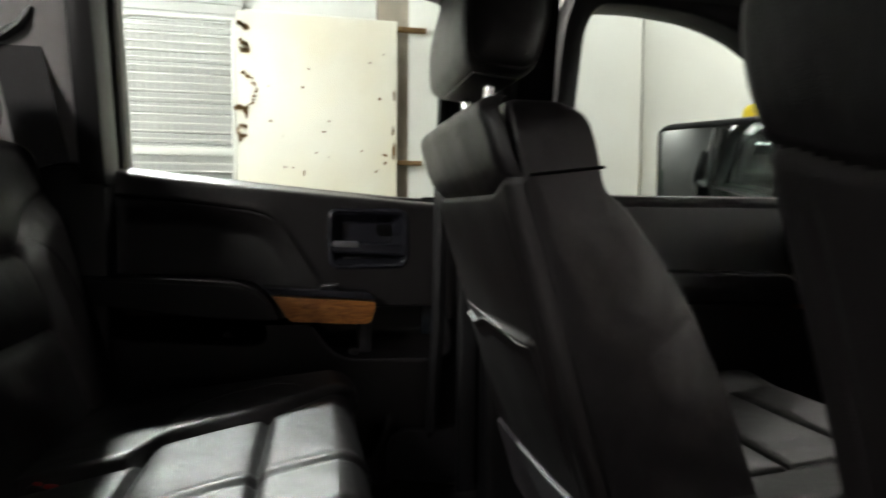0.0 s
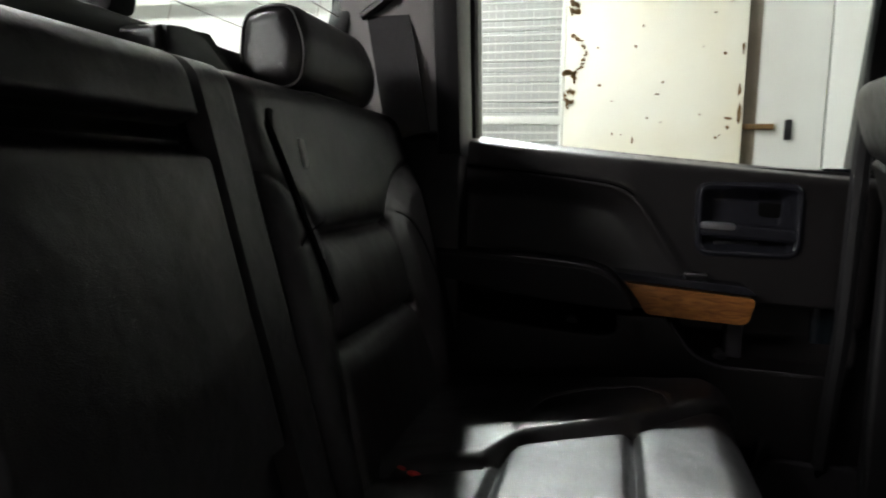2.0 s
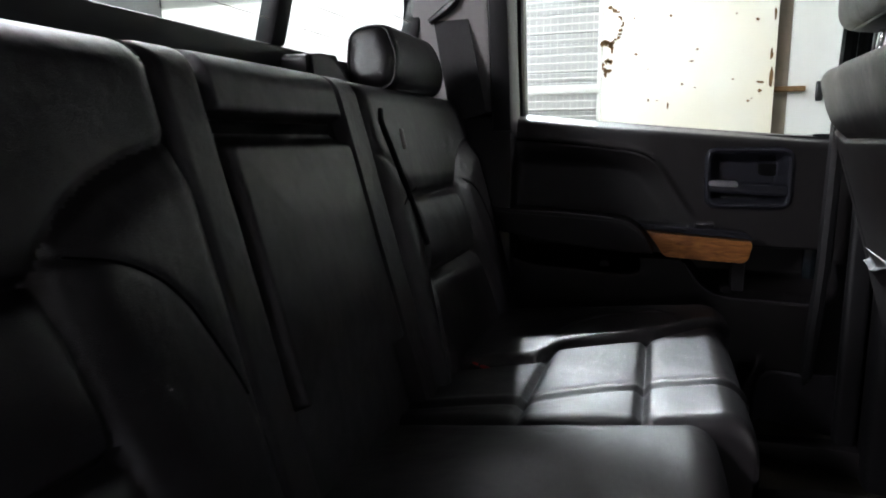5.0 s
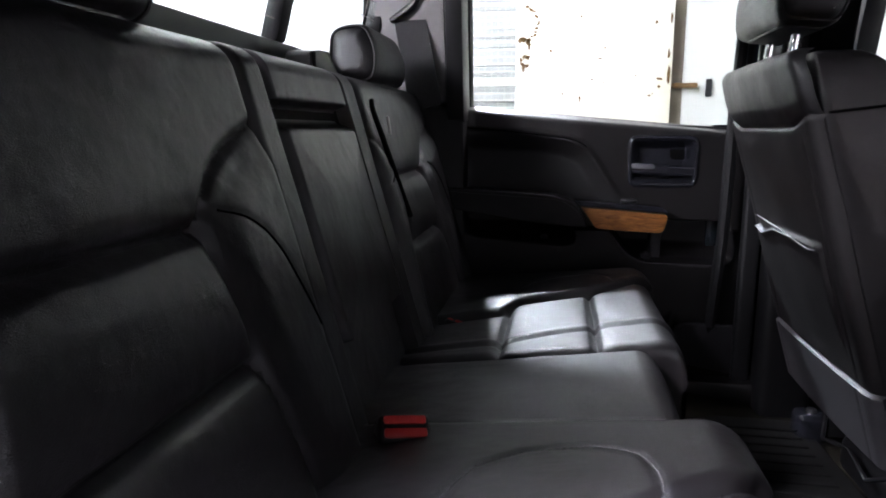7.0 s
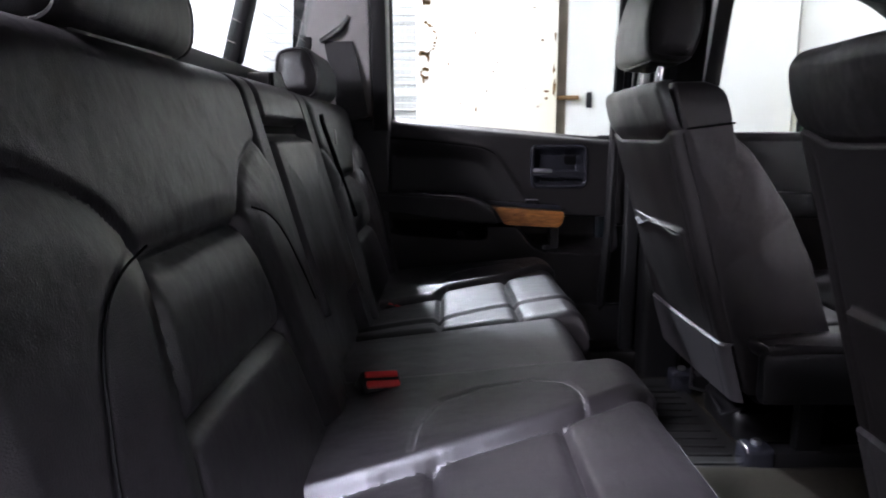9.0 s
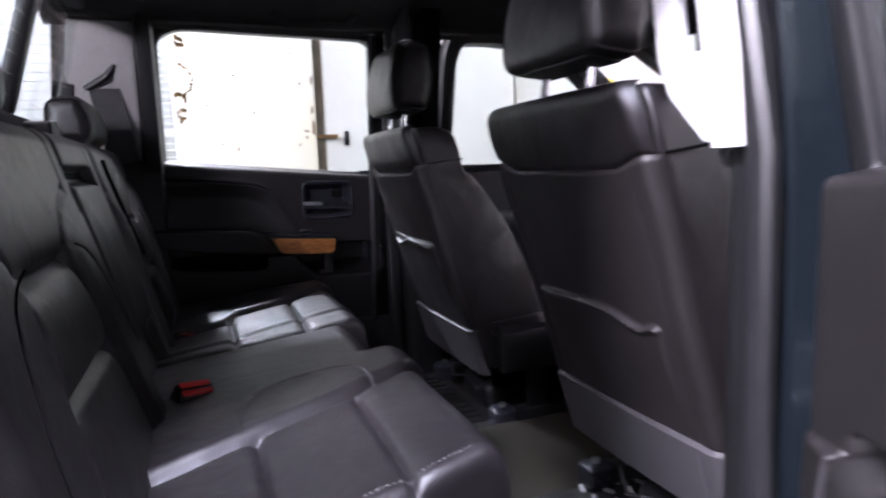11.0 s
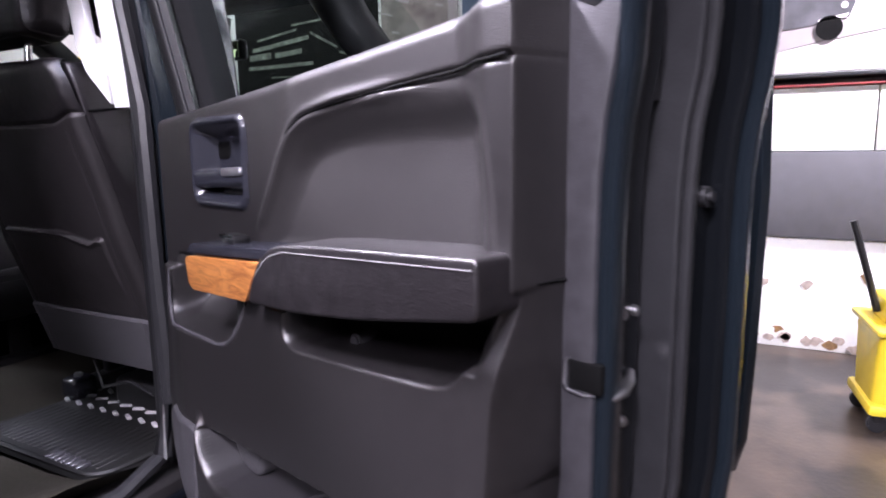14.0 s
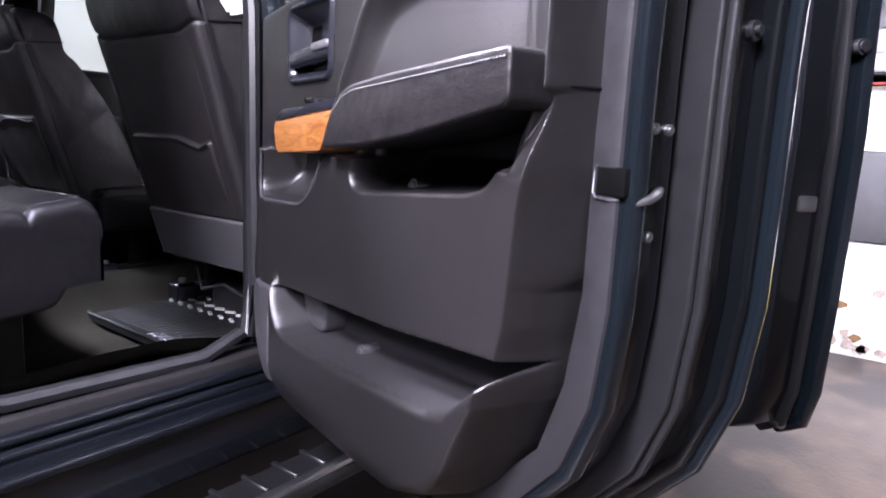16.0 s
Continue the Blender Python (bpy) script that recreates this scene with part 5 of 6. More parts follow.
def side_mirror(m):
    o = thing("side_mirror", "black door mirror reflecting the garage", "mirror", m)
    part("housing", bm_box((0.0, -0.17, 0.0), (0.11, 0.17, 0.27), 0.035, 4), PLASTIC_BLACK, o)
    part("glass", bm_box((-0.004, -0.150, 0.020), (0.006, 0.150, 0.250), 0.003), MIRROR, o)
    part("arm", bm_box((0.03, -0.28, 0.03), (0.08, -0.15, 0.09), 0.014, 3), PLASTIC_BLACK, o)
    part("glass_rim", bm_tube([(-0.003, a, b) for a, b in rounded([(-0.152, 0.018), (-0.152, 0.252), (0.152, 0.252), (0.152, 0.018)], 0.02, 5)], 0.005, 8, True), PLASTIC_BLACK, o)


# ================= seats =================
def headrest(parent_name, x, y, z, w, h, t, lean, label, posts=True, gap=0.05):
    """Padded head restraint with welted sides, origin at the middle of its lower edge."""
    o = thing(parent_name, label, "headrest", pose(x, y, z, 0, lean, 0))
    prof = rounded([(-t * 0.44, 0.0), (-t * 0.54, h * 0.40), (-t * 0.40, h * 0.97), (0.0, h * 1.02), (t * 0.36, h * 0.96), (t * 0.54, h * 0.45), (t * 0.38, 0.0)], [0.022, 0.06, 0.035, 0.04, 0.035, 0.06, 0.022], 6)
    taper = lambda a, yy, b: (a, yy * (1.0 - 0.08 * max(0.0, b / h - 0.2) ** 1.5), b)
    pad = mesh_object("pad", bm_loft(prof, arc_stations(-w / 2, w / 2, 0.032, 6, 8), taper), LEATHER, 70)
    pad.parent = o
    for s in (-1, 1):
        ring = [taper(a, s * (w / 2 - 0.012), b) for a, b in prof]
        ca = sum(q[0] for q in ring) / len(ring)
        part("welt", bm_tube([(ca + (q[0] - ca) * 0.90, q[1], h * 0.48 + (q[2] - h * 0.48) * 0.925) for q in ring], 0.0022, 6, True), LEATHER_SIDE, o, "sewn welt")
    part("under_panel", bm_box((-t * 0.30, -w * 0.36, -0.003), (t * 0.26, w * 0.36, 0.012), 0.005), PLASTIC_BLACK, o)
    if posts:
        for s in (-1, 1):
            part("post", bm_cyl((0, 0.062 * s, -gap), (0, 0.062 * s, 0.02), 0.0065, 12), CHROME, o, "chrome post")
            part("collar", bm_cyl((0, 0.062 * s, -gap - 0.004), (0, 0.062 * s, -gap + 0.010), 0.014, 12, bevel=0.003), PLASTIC_BLACK, o)
    return o


def front_seat(y, s, label, sx=0.0):
    """Bucket seat seen from behind. s: outboard side."""
    o = thing("bucket_seat", label, "seat", pose(sx, y, 0), "front seats")
    xb = lambda z: 0.277 - 0.30 * (z - 1.0)
    xf = lambda z: 0.245 - 0.19 * (z - 1.0)
    prof = [(xb(0.86) + 0.017, 0.86), (xb(1.0) + 0.017, 1.0), (xb(1.1) + 0.017, 1.1), (xb(1.25) + 0.017, 1.25), (xb(1.34) + 0.017, 1.34), (xb(1.40) + 0.018, 1.415), (0.172, 1.4435), (0.235, 1.444), (0.264, 1.430), (0.276, 1.386), (0.284, 1.345), (0.312, 1.325), (0.350, 1.275), (0.395, 1.21), (0.440, 1.12), (0.490, 0.98), (0.46, 0.86)]
    def width(z):
        t = np.clip((z - 1.0) / 0.44, 0.0, 1.0)
        return 1.0 - 0.02 * t - 0.10 * np.maximum(0, (z - 1.395) / 0.052) ** 2
    shape = lambda a, yy, b: (a, yy * float(width(b)), b)
    st = [(-0.208, 0.004), (-0.2065, 0.002), (-0.203, 0.0005), (-0.194, 0.0), (-0.172, 0.0), (-0.13, 0), (-0.06, 0), (0, 0)]
    st = [(y0, q, 0, 0) for y0, q in st] + [(-y0, q, 0, 0) for y0, q in reversed(st[:-1])]
    core = bm_loft(rounded(prof, 0.012, 2), st, lambda a, yy, b: (a, yy, b))
    for z in (0.90, 0.95, 1.0, 1.1, 1.2, 1.3, 1.395, 1.415, 1.43):
        bmesh.ops.bisect_plane(core, geom=core.verts[:] + core.edges[:] + core.faces[:], plane_co=(0, 0, z), plane_no=(0, 0, 1))
    bk = part("backrest", bm_map(core, lambda c: shape(*c)), LEATHER, o)
    # upholstered rear: top cap, back panel, map pocket and hard kick panel
    ys, zs = np.linspace(-0.2085, 0.2085, 150), np.linspace(0.846, 1.447, 210)
    Y, Z = np.meshgrid(ys, zs, indexing="ij")
    side = 0.2085 - np.abs(Y)
    seam = 1.341 + 0.016 * ease((np.abs(Y) - 0.13) / 0.07)
    hz = 1.139 if s < 0 else 1.170
    hem = hz - 0.018 * ease((s * Y - 0.02) / 0.10) + 0.008 * ease((s * Y - 0.115) / 0.03)
    inpk = ease((0.156 - np.abs(Y)) / 0.006)
    kick = ease((0.962 - Z) / 0.004)
    H = -roll_off(side, 0.019) - roll_off(1.4475 - Z, 0.026)
    H += 0.006 * np.cos(Y / 0.21 * 1.3)
    H -= 0.0060 * np.exp(-((Z - seam) / 0.0035) ** 2)
    H += 0.004 * ease((Z - seam) / 0.03)
    H += inpk * (0.006 * ease((hem - Z) / 0.004) * ease((Z - 0.99) / 0.10) + 0.0055 * np.exp(-((Z - hem + 0.004) / 0.0055) ** 2))
    H -= 0.0018 * np.exp(-((np.abs(Y) - 0.172) / 0.003) ** 2) * ease((1.33 - Z) / 0.02)
    H += 0.005 * kick - 0.004 * np.exp(-((Z - 0.9635) / 0.003) ** 2)
    H += 0.0012 * np.sin(31 * Y + 9 * Z + y * 9) * np.sin(22 * Z - 14 * Y) * (1 - kick)
    X = xb(Z) - H
    my, mz = mid(Y), mid(Z)
    surface_parts(X, Y * width(Z), Z, [
        ("kick_panel", mz < 0.9625, PLASTIC_KICK, "grey plastic lower panel"),
        ("top_panel", mz > mid(seam), LEATHER, ""),
        ("pocket_hem", (np.abs(mz - mid(hem) + 0.003) < 0.009) & (np.abs(my) < 0.156), LEATHER_SIDE, "elastic hem of the map pocket"),
        ("map_pocket", (mz < mid(hem)) & (np.abs(my) < 0.156), LEATHER_SIDE, ""),
        ("back_panel", np.ones(my.shape, bool), LEATHER_SIDE, "")], bk)
    for k in (-1, 1):
        if k == s:
            part("piping", bm_tube([(xb(z) + 0.010, 0.2005 * k * float(width(z)), z) for z in (0.97, 1.1, 1.2, 1.34, 1.39)], 0.0032, 6), LEATHER, o)
        part("side_seam", bm_tube([(xb(1.355) + q, 0.2095 * k * float(width(1.355)), 1.357 + 0.12 * q) for q in (0.024, 0.045, 0.08, 0.110)], 0.0020, 5), BLACK, o)
    if s > 0:
        # pale line along the edge of the driver's map pocket only
        part("pocket_edge", bm_tube([(xb(hz + dz) - 0.0135, yy, hz - 0.002 + dz) for yy, dz in ((0.12, 0.012), (0.05, 0.006), (-0.05, -0.002), (-0.115, -0.010), (-0.150, -0.006))], [0.0006, 0.0016, 0.0018, 0.0018, 0.0010], 6), TRIM_LIGHT, o, "pale line along the pocket edge")
    # cushion and base
    cp = rounded([(0.34, 0.93), (0.33, 0.965), (0.80, 1.00), (0.86, 0.97), (0.84, 0.90)], 0.025, 4)
    cu = part("cushion", bm_loft(cp, arc_stations(-0.26, 0.26, 0.03, 5), lambda a, yy, b: (a, yy, b + 0.022 * max(0.0, (abs(yy) - 0.15) / 0.11))), LEATHER, o)
    for x0, x1 in ((0.42, 0.575), (0.58, 0.70), (0.705, 0.80)):
        part("insert_panel", bm_pad([(x0, -0.15, 0.967 + 0.075 * (x0 - 0.34)), (x1, -0.15, 0.967 + 0.075 * (x1 - 0.34)), (x1, 0.15, 0.967 + 0.075 * (x1 - 0.34)), (x0, 0.15, 0.967 + 0.075 * (x0 - 0.34))], 0.008, 0.012, 0.004, 6, 8, 0.0006, y), LEATHER, cu)
    part("side_cover", bm_box((0.38, 0.25 * s - 0.02, 0.86), (0.86, 0.25 * s + 0.02, 0.96), 0.015), PLASTIC_BLACK, o)
    part("inner_cover", bm_box((0.34, -0.245 * s - 0.018, 0.86), (0.80, -0.245 * s + 0.018, 0.965), 0.016), PLASTIC_BLACK, o)
    part("seat_frame", bm_box((0.36, -0.21, 0.84), (0.84, 0.21, 0.925), 0.01), BLACK, o)
    for k in (-1, 1):
        r = part("rail", bm_box((0.36, 0.20 * k - 0.022, 0.715), (0.86, 0.20 * k + 0.022, 0.75), 0.006), PLASTIC_BLACK, o, "seat rail")
        part("rail_cover", bm_box((0.34, 0.20 * k - 0.028, 0.70), (0.40, 0.20 * k + 0.028, 0.760), 0.012, 3), PLASTIC_GLOSS, r)
        for x in (0.44, 0.78):
            part("riser", bm_box((x, 0.20 * k - 0.012, 0.745), (x + 0.05, 0.20 * k + 0.012, 0.85), 0.004), PLASTIC_BLACK, o)
        part("bolt", bm_cyl((0.37, 0.20 * k, 0.755), (0.37, 0.20 * k, 0.768), 0.010, 10, bevel=0.002), STEEL, r)
    part("wire_loop", bm_tube([(0.36, -0.17, 0.82), (0.345, -0.10, 0.775), (0.35, -0.02, 0.79), (0.34, 0.06, 0.768), (0.37, 0.13, 0.81)], 0.004, 6), RUBBER, o, "hanging black wire")
    part("air_duct", bm_box((0.38, -0.09, 0.70), (0.70, 0.09, 0.775), 0.02, 3), PLASTIC_BLACK, o)
    headrest("front_headrest", sx + xb(1.44) + 0.045, y, 1.487, 0.265, 0.165, 0.105, 6, "black leather front headrest on chrome posts")
    return o


BX = lambda z: -0.130 - 0.279 * z  # front face of the rear backrest


def wrinkle(A, B, k):
    return 0.7 * np.sin(13 * A + 19 * B + k) * np.sin(23 * A - 11 * B + 2 * k) + 0.3 * np.sin(43 * A + 31 * B + 3 * k) * np.sin(29 * B - 37 * A)


def rear_backrest(right, middle, left):
    prof = lambda top: rounded([(BX(0.99) - 0.034, 0.95), (BX(1.20) - 0.034, 1.20), (BX(top - 0.03) - 0.034, top - 0.03), (BX(top) - 0.050, top), (BX(top) - 0.11, top - 0.005), (-0.60, 1.20), (-0.58, 0.95)], [0.01, 0.01, 0.02, 0.02, 0.02, 0.01, 0.01], 4)
    edge = [(0.30, 1.355), (0.241, 1.340), (0.205, 1.331), (0.170, 1.317), (0.143, 1.300), (0.124, 1.281), (0.114, 1.262), (0.113, 1.240), (0.118, 1.208), (0.134, 1.138), (0.155, 1.05), (0.165, 0.95)]
    fold = [(0.123, 1.273), (0.165, 1.264), (0.196, 1.246), (0.216, 1.222), (0.245, 1.158), (0.263, 1.088), (0.272, 1.02)]
    for seat, lo, hi, c, k in ((right, -0.735, -0.150, -0.420, 1.0), (left, 0.240, 0.735, 0.445, 4.0)):
        r = part("backrest", bm_loft(prof(1.418), arc_stations(lo, hi, 0.02, 6), lambda p, y, q: (p, y, q)), LEATHER, seat)
        Y, Z = np.meshgrid(np.linspace(lo, hi, 165), np.linspace(0.965, 1.428, 140), indexing="ij")
        A = np.abs(Y - c)
        bol = -dist_to(A, Z, edge + [(0.60, 0.90), (0.60, 1.355)])
        rim = np.minimum(Y - lo, hi - Y)
        centre = 1 - ease((bol + 0.004) / 0.008)
        H = -roll_off(rim, 0.026) - roll_off(1.4285 - Z, 0.030)
        H += 0.011 * ease(bol / 0.045) * ease((1.41 - Z) / 0.04) - 0.005 * np.exp(-(bol / 0.0055) ** 2)
        for z0 in (1.256, 1.136):
            H -= centre * (0.012 * np.exp(-((Z - z0) / 0.0065) ** 2) + 0.006 * np.exp(-((Z - z0) / 0.022) ** 2))
        H += centre * 0.004 * np.sin(np.clip((Z - 1.136) / 0.12, 0, 1) * math.pi)
        H -= 0.0022 * np.exp(-(line_dist(A, Z, fold) / 0.0035) ** 2)
        H += 0.0006 * wrinkle(Y, Z, k)
        my, mz, mb = mid(Y), mid(Z), mid(bol)
        surface_parts(BX(Z) + H, Y, Z, [
            ("side_bolster", (mb > 0) & (my < c), LEATHER, ""), ("side_bolster", (mb > 0) & (my >= c), LEATHER, ""),
            ("upper_panel", mz > 1.256, LEATHER, ""), ("middle_panel", mz > 1.136, LEATHER, ""), ("lower_panel", mz > 0, LEATHER, "")], r)
        for sg in (-1, 1):
            pts = [(c + sg * a, z) for a, z in rounded(fold, [0] + [0.03] * 5 + [0], 6) if lo + 0.02 < c + sg * a < hi - 0.02]
            if len(pts) > 3:
                part("seam", bm_tube([(BX(z) + 0.0102, y, z) for y, z in pts], 0.0011, 5), BLACK, r)
    # middle section with fold-down armrest
    lo, hi = -0.147, 0.237
    c = part("backrest", bm_loft(prof(1.42), arc_stations(lo, hi, 0.016, 6), lambda a, y, b: (a, y, b)), LEATHER, middle)
    Y, Z = np.meshgrid(np.linspace(lo, hi, 130), np.linspace(0.965, 1.43, 150), indexing="ij")
    a0, a1 = -0.092, 0.172
    arm = -dist_to(Y, Z, rounded([(a0, 1.078), (a0, 1.350), (a1, 1.350), (a1, 1.078)], 0.018, 4))
    head = -dist_to(Y, Z, rounded([(a0, 1.366), (a0, 1.50), (a1, 1.50), (a1, 1.366)], 0.008, 3))
    strips = ease((a0 - 0.002 - Y) / 0.006) + ease((Y - a1 - 0.002) / 0.006)
    H = -roll_off(np.minimum(Y - lo, hi - Y), 0.012) - roll_off(1.4305 - Z, 0.026)
    H += -0.026 + 0.022 * strips + 0.026 * ease(arm / 0.012) + 0.006 * ease(arm / 0.09) + 0.024 * ease(head / 0.010)
    H += 0.0005 * wrinkle(Y, Z, 7.0)
    my, mz = mid(Y), mid(Z)
    # the slot's recess is coloured black for the shade in it
    surface_parts(BX(Z) + H, Y, Z, [
        ("side_strip", my < a0 - 0.003, LEATHER, ""), ("side_strip", my > a1 + 0.003, LEATHER, ""),
        ("header", mid(head) > 0, LEATHER, ""), ("folding_armrest", mid(arm) > -0.001, LEATHER, "folded padded armrest"), ("lower_panel", mz < 1.2, LEATHER, ""), ("slot", mz > 0, BLACK, "slot above the armrest, its shade painted black")], c)
    strap = [(0.262, 1.388), (0.252, 1.372), (0.262, 1.340), (0.282, 1.265), (0.301, 1.190)]
    part("pull_strap", bm_tube([(BX(z) + 0.012, y, z) for y, z in rounded(strap, [0, 0.012, 0.02, 0.03, 0], 5)], 0.0045, 6), BLACK, left, "black pull strap")
    part("pull_tag", bm_map(bm_box((-0.004, -0.005, -0.015), (0.0, 0.005, 0.015), 0.0015), lambda q: (BX(1.347) + 0.022 + q.x, 0.298 + q.y - 0.5 * q.z, 1.347 + q.z)), THREAD, left, "pale woven pull tag")
    headrest("rear_headrest", -0.575, 0.520, 1.425, 0.255, 0.110, 0.095, -8, "black leather rear headrest on the backrest", posts=False)
    headrest("rear_headrest", -0.575, -0.385, 1.425, 0.265, 0.115, 0.095, -8, "black leather rear headrest on the backrest", posts=False)
    b = thing("belt_retractor", "black shoulder belt retractor with grey belt on the rear shelf", "seat belt", pose(-0.60, 0.245, 1.425) @ Matrix.Diagonal((0.72, 0.66, 0.72, 1)))
    part("housing", bm_prism(rounded([(-0.055, 0.0), (-0.06, 0.052), (-0.01, 0.058), (0.03, 0.05), (0.10, 0.012), (0.11, 0.0)], 0.008, 3), -0.03, 0.03, 0.006, to=lambda a, d, z: (d, a, z)), PLASTIC_BLACK, b)
    part("cap", bm_prism(rounded([(-0.072, 0.004), (-0.075, 0.045), (-0.055, 0.055), (-0.050, 0.004)], 0.006, 3), -0.032, 0.022, 0.004, to=lambda a, d, z: (d, a, z)), PLASTIC, b, "grey end cap")
    part("webbing", bm_prism([(0.015, 0.058), (0.05, 0.060), (0.135, 0.004), (0.10, 0.0)], -0.02, 0.025, 0.001, to=lambda a, d, z: (d, a, z)), BELT, b)


def cushion_grid(inner, outer, front, n):
    """Grid over a bench cushion: along its top, round its front edge and down; inner and outer give the sides' y for an x."""
    s = np.concatenate([np.linspace(-0.46, -0.042, 118), np.linspace(-0.039, 0.026, 24), np.linspace(0.030, 0.150, 22)])
    top = lambda x: 0.985 + 0.1 * (x + 0.46)
    r, xa = 0.042, -0.042
    px, pz, nx, nz = [], [], [], []
    for v in s:
        if v <= xa:
            px.append(v), pz.append(top(v)), nx.append(-0.1), nz.append(0.995)
        else:
            a = min((v - xa) / r, math.pi / 2)
            down = max(0.0, (v - xa) - r * math.pi / 2)
            px.append(xa + r * math.sin(a) - 0.22 * down), pz.append(top(xa) - r * (1 - math.cos(a)) - down), nx.append(math.sin(a)), nz.append(math.cos(a))
    px, pz, nx, nz = (np.array(q)[:, None] for q in (px, pz, nx, nz))
    fall = np.array([0.13, 0.10, 0.07, 0.045, 0.022, 0.008])[None, :]
    t = np.concatenate([0 * fall, np.linspace(0, 1, n)[None, :], 0 * fall + 1], 1)
    xs = np.minimum(s, 0.0)[:, None]
    lo, hi = inner(xs), outer(xs)
    Y = lo + (hi - lo) * t
    S = s[:, None] + 0 * Y
    edge = np.minimum(np.abs(Y - lo), np.abs(hi - Y))
    edge[:, :6] -= fall
    edge[:, -6:] -= fall[:, ::-1]
    return S, Y, edge, lambda H, drop: (px + front + nx * H + 0 * Y, Y, np.maximum(pz + nz * H - drop, 0.875))


def rear_cushions(right, middle, left):
    def seat(owner, inner, outer, bound, sg, arc, extra, k, skirt):
        """bound: line between insert and bolster, as y for x; sg: the side of it on which the bolster lies; arc: stitched panel on it."""
        S, Y, edge, place = cushion_grid(inner, outer, 0.0, 150)
        q = sg * (Y - bound(np.minimum(S, 0.0)))
        bol = ease((q + 0.003) / 0.022) * ease((0.06 - S) / 0.06)
        ins = (1 - ease((q + 0.004) / 0.006)) * ease((0.0 - S) / 0.02)
        H = 0.012 * bol - 0.006 * np.exp(-(q / 0.005) ** 2) * ease((0.02 - S) / 0.02)
        for x0 in (-0.281, -0.132):
            H -= ins * (0.009 * np.exp(-((S - x0) / 0.0060) ** 2) + 0.003 * np.exp(-((S - x0) / 0.018) ** 2))
        if extra is not None:
            g = Y - extra(np.minimum(S, 0.0))
            H += 0.004 * np.exp(-((g - 0.010) / 0.012) ** 2) - 0.003 * np.exp(-((g + 0.004) / 0.005) ** 2)
        d = line_dist(S, Y, arc)
        H += -0.0030 * np.exp(-(d / 0.0035) ** 2)
        H -= 0.0035 * np.exp(-((S - 0.012) / 0.0035) ** 2)
        H += 0.0012 * wrinkle(S, Y, k)
        X, YY, Z = place(H, roll_off(np.maximum(edge, 0), 0.022) + np.maximum(0, -edge))
        base = rounded([(-0.46, 0.86), (-0.46, 0.950), (-0.12, 0.985), (-0.040, 0.985), (-0.030, 0.95), (-0.055, 0.90), (-0.09, 0.845), (-0.35, 0.84)], 0.02, 4)
        yl, yh = float(np.min(Y)), float(np.max(Y))
        o = part("cushion", bm_map(bm_loft(base, arc_stations(0.0, 1.0, 0.01, 6), lambda a, y, b: (a, y, b)), lambda c: (c.x, float(inner(np.array(min(c.x, 0.0)))) * (1 - c.y) + float(outer(np.array(min(c.x, 0.0)))) * c.y, c.z)), LEATHER, owner)
        ms, mq = mid(S), mid(q)
        surface_parts(X, YY, Z, [
            ("front_roll", ms > 0.012, LEATHER, ""), ("bolster", mq > 0, LEATHER, ""),
            ("insert_panel", ms < -0.281, LEATHER, ""), ("insert_panel", ms < -0.132, LEATHER, ""), ("insert_panel", ms < 1, LEATHER, "")], o)
        z_at = lambda x, y: float(np.interp(x, S[:118, 0], [Z[i, int(np.argmin(np.abs(YY[i] - y)))] for i in range(118)]))
        pts = rounded(arc, [0] + [0.05] * (len(arc) - 2) + [0], 8)
        for (x, y), (x2, y2) in zip(pts, pts[1:]):
            m = max(1, int(math.hypot(x2 - x, y2 - y) / 0.006))
            for j in range(m):
                f, g = j / m, (j + 0.6) / m
                a, b = (x + (x2 - x) * f, y + (y2 - y) * f), (x + (x2 - x) * g, y + (y2 - y) * g)
                part("stitch", bm_tube([(*a, z_at(*a) + 0.0015), (*b, z_at(*b) + 0.0015)], 0.0009, 4), STITCH, o)
        part("skirt", bm_box((-0.42, skirt[0], 0.69), (-0.12, skirt[1], 0.87), 0.02), PLASTIC_BLACK, o)
        return o, S, YY, X, Z

    at = lambda xs, ys: (lambda x: np.interp(x, xs, ys))
    o, S, Y, X, Z = seat(right, lambda x: -0.100 + 0 * x, lambda x: -0.545 + 0.28 * x, at([-0.46, -0.283, -0.133, -0.009], [-0.43, -0.350, -0.284, -0.215]), 1,
                         [(-0.302, -0.335), (-0.296, -0.270), (-0.272, -0.212), (-0.222, -0.180), (-0.150, -0.172), (-0.112, -0.190), (-0.099, -0.225), (-0.100, -0.262)], None, 1.0, (-0.52, -0.13))
    for i in range(60, 116, 2):
        p = [(X[n, -13], Y[n, -13], Z[n, -13] + 0.0006) for n in (i, i + 1)]
        part("stitch", bm_tube([tuple(float(v) for v in c) for c in p], 0.0008, 4), STITCH, o)
    row = int(np.argmin(np.abs(S[:, 0] - 0.004)))
    for j in range(66, 148, 2):
        p = [(X[row, n], Y[row, n], Z[row, n]) for n in (j, j + 1)]
        part("stitch", bm_tube([(float(c[0]) + 0.0005, float(c[1]), float(c[2]) + 0.0005) for c in p], 0.0008, 4), STITCH, o)
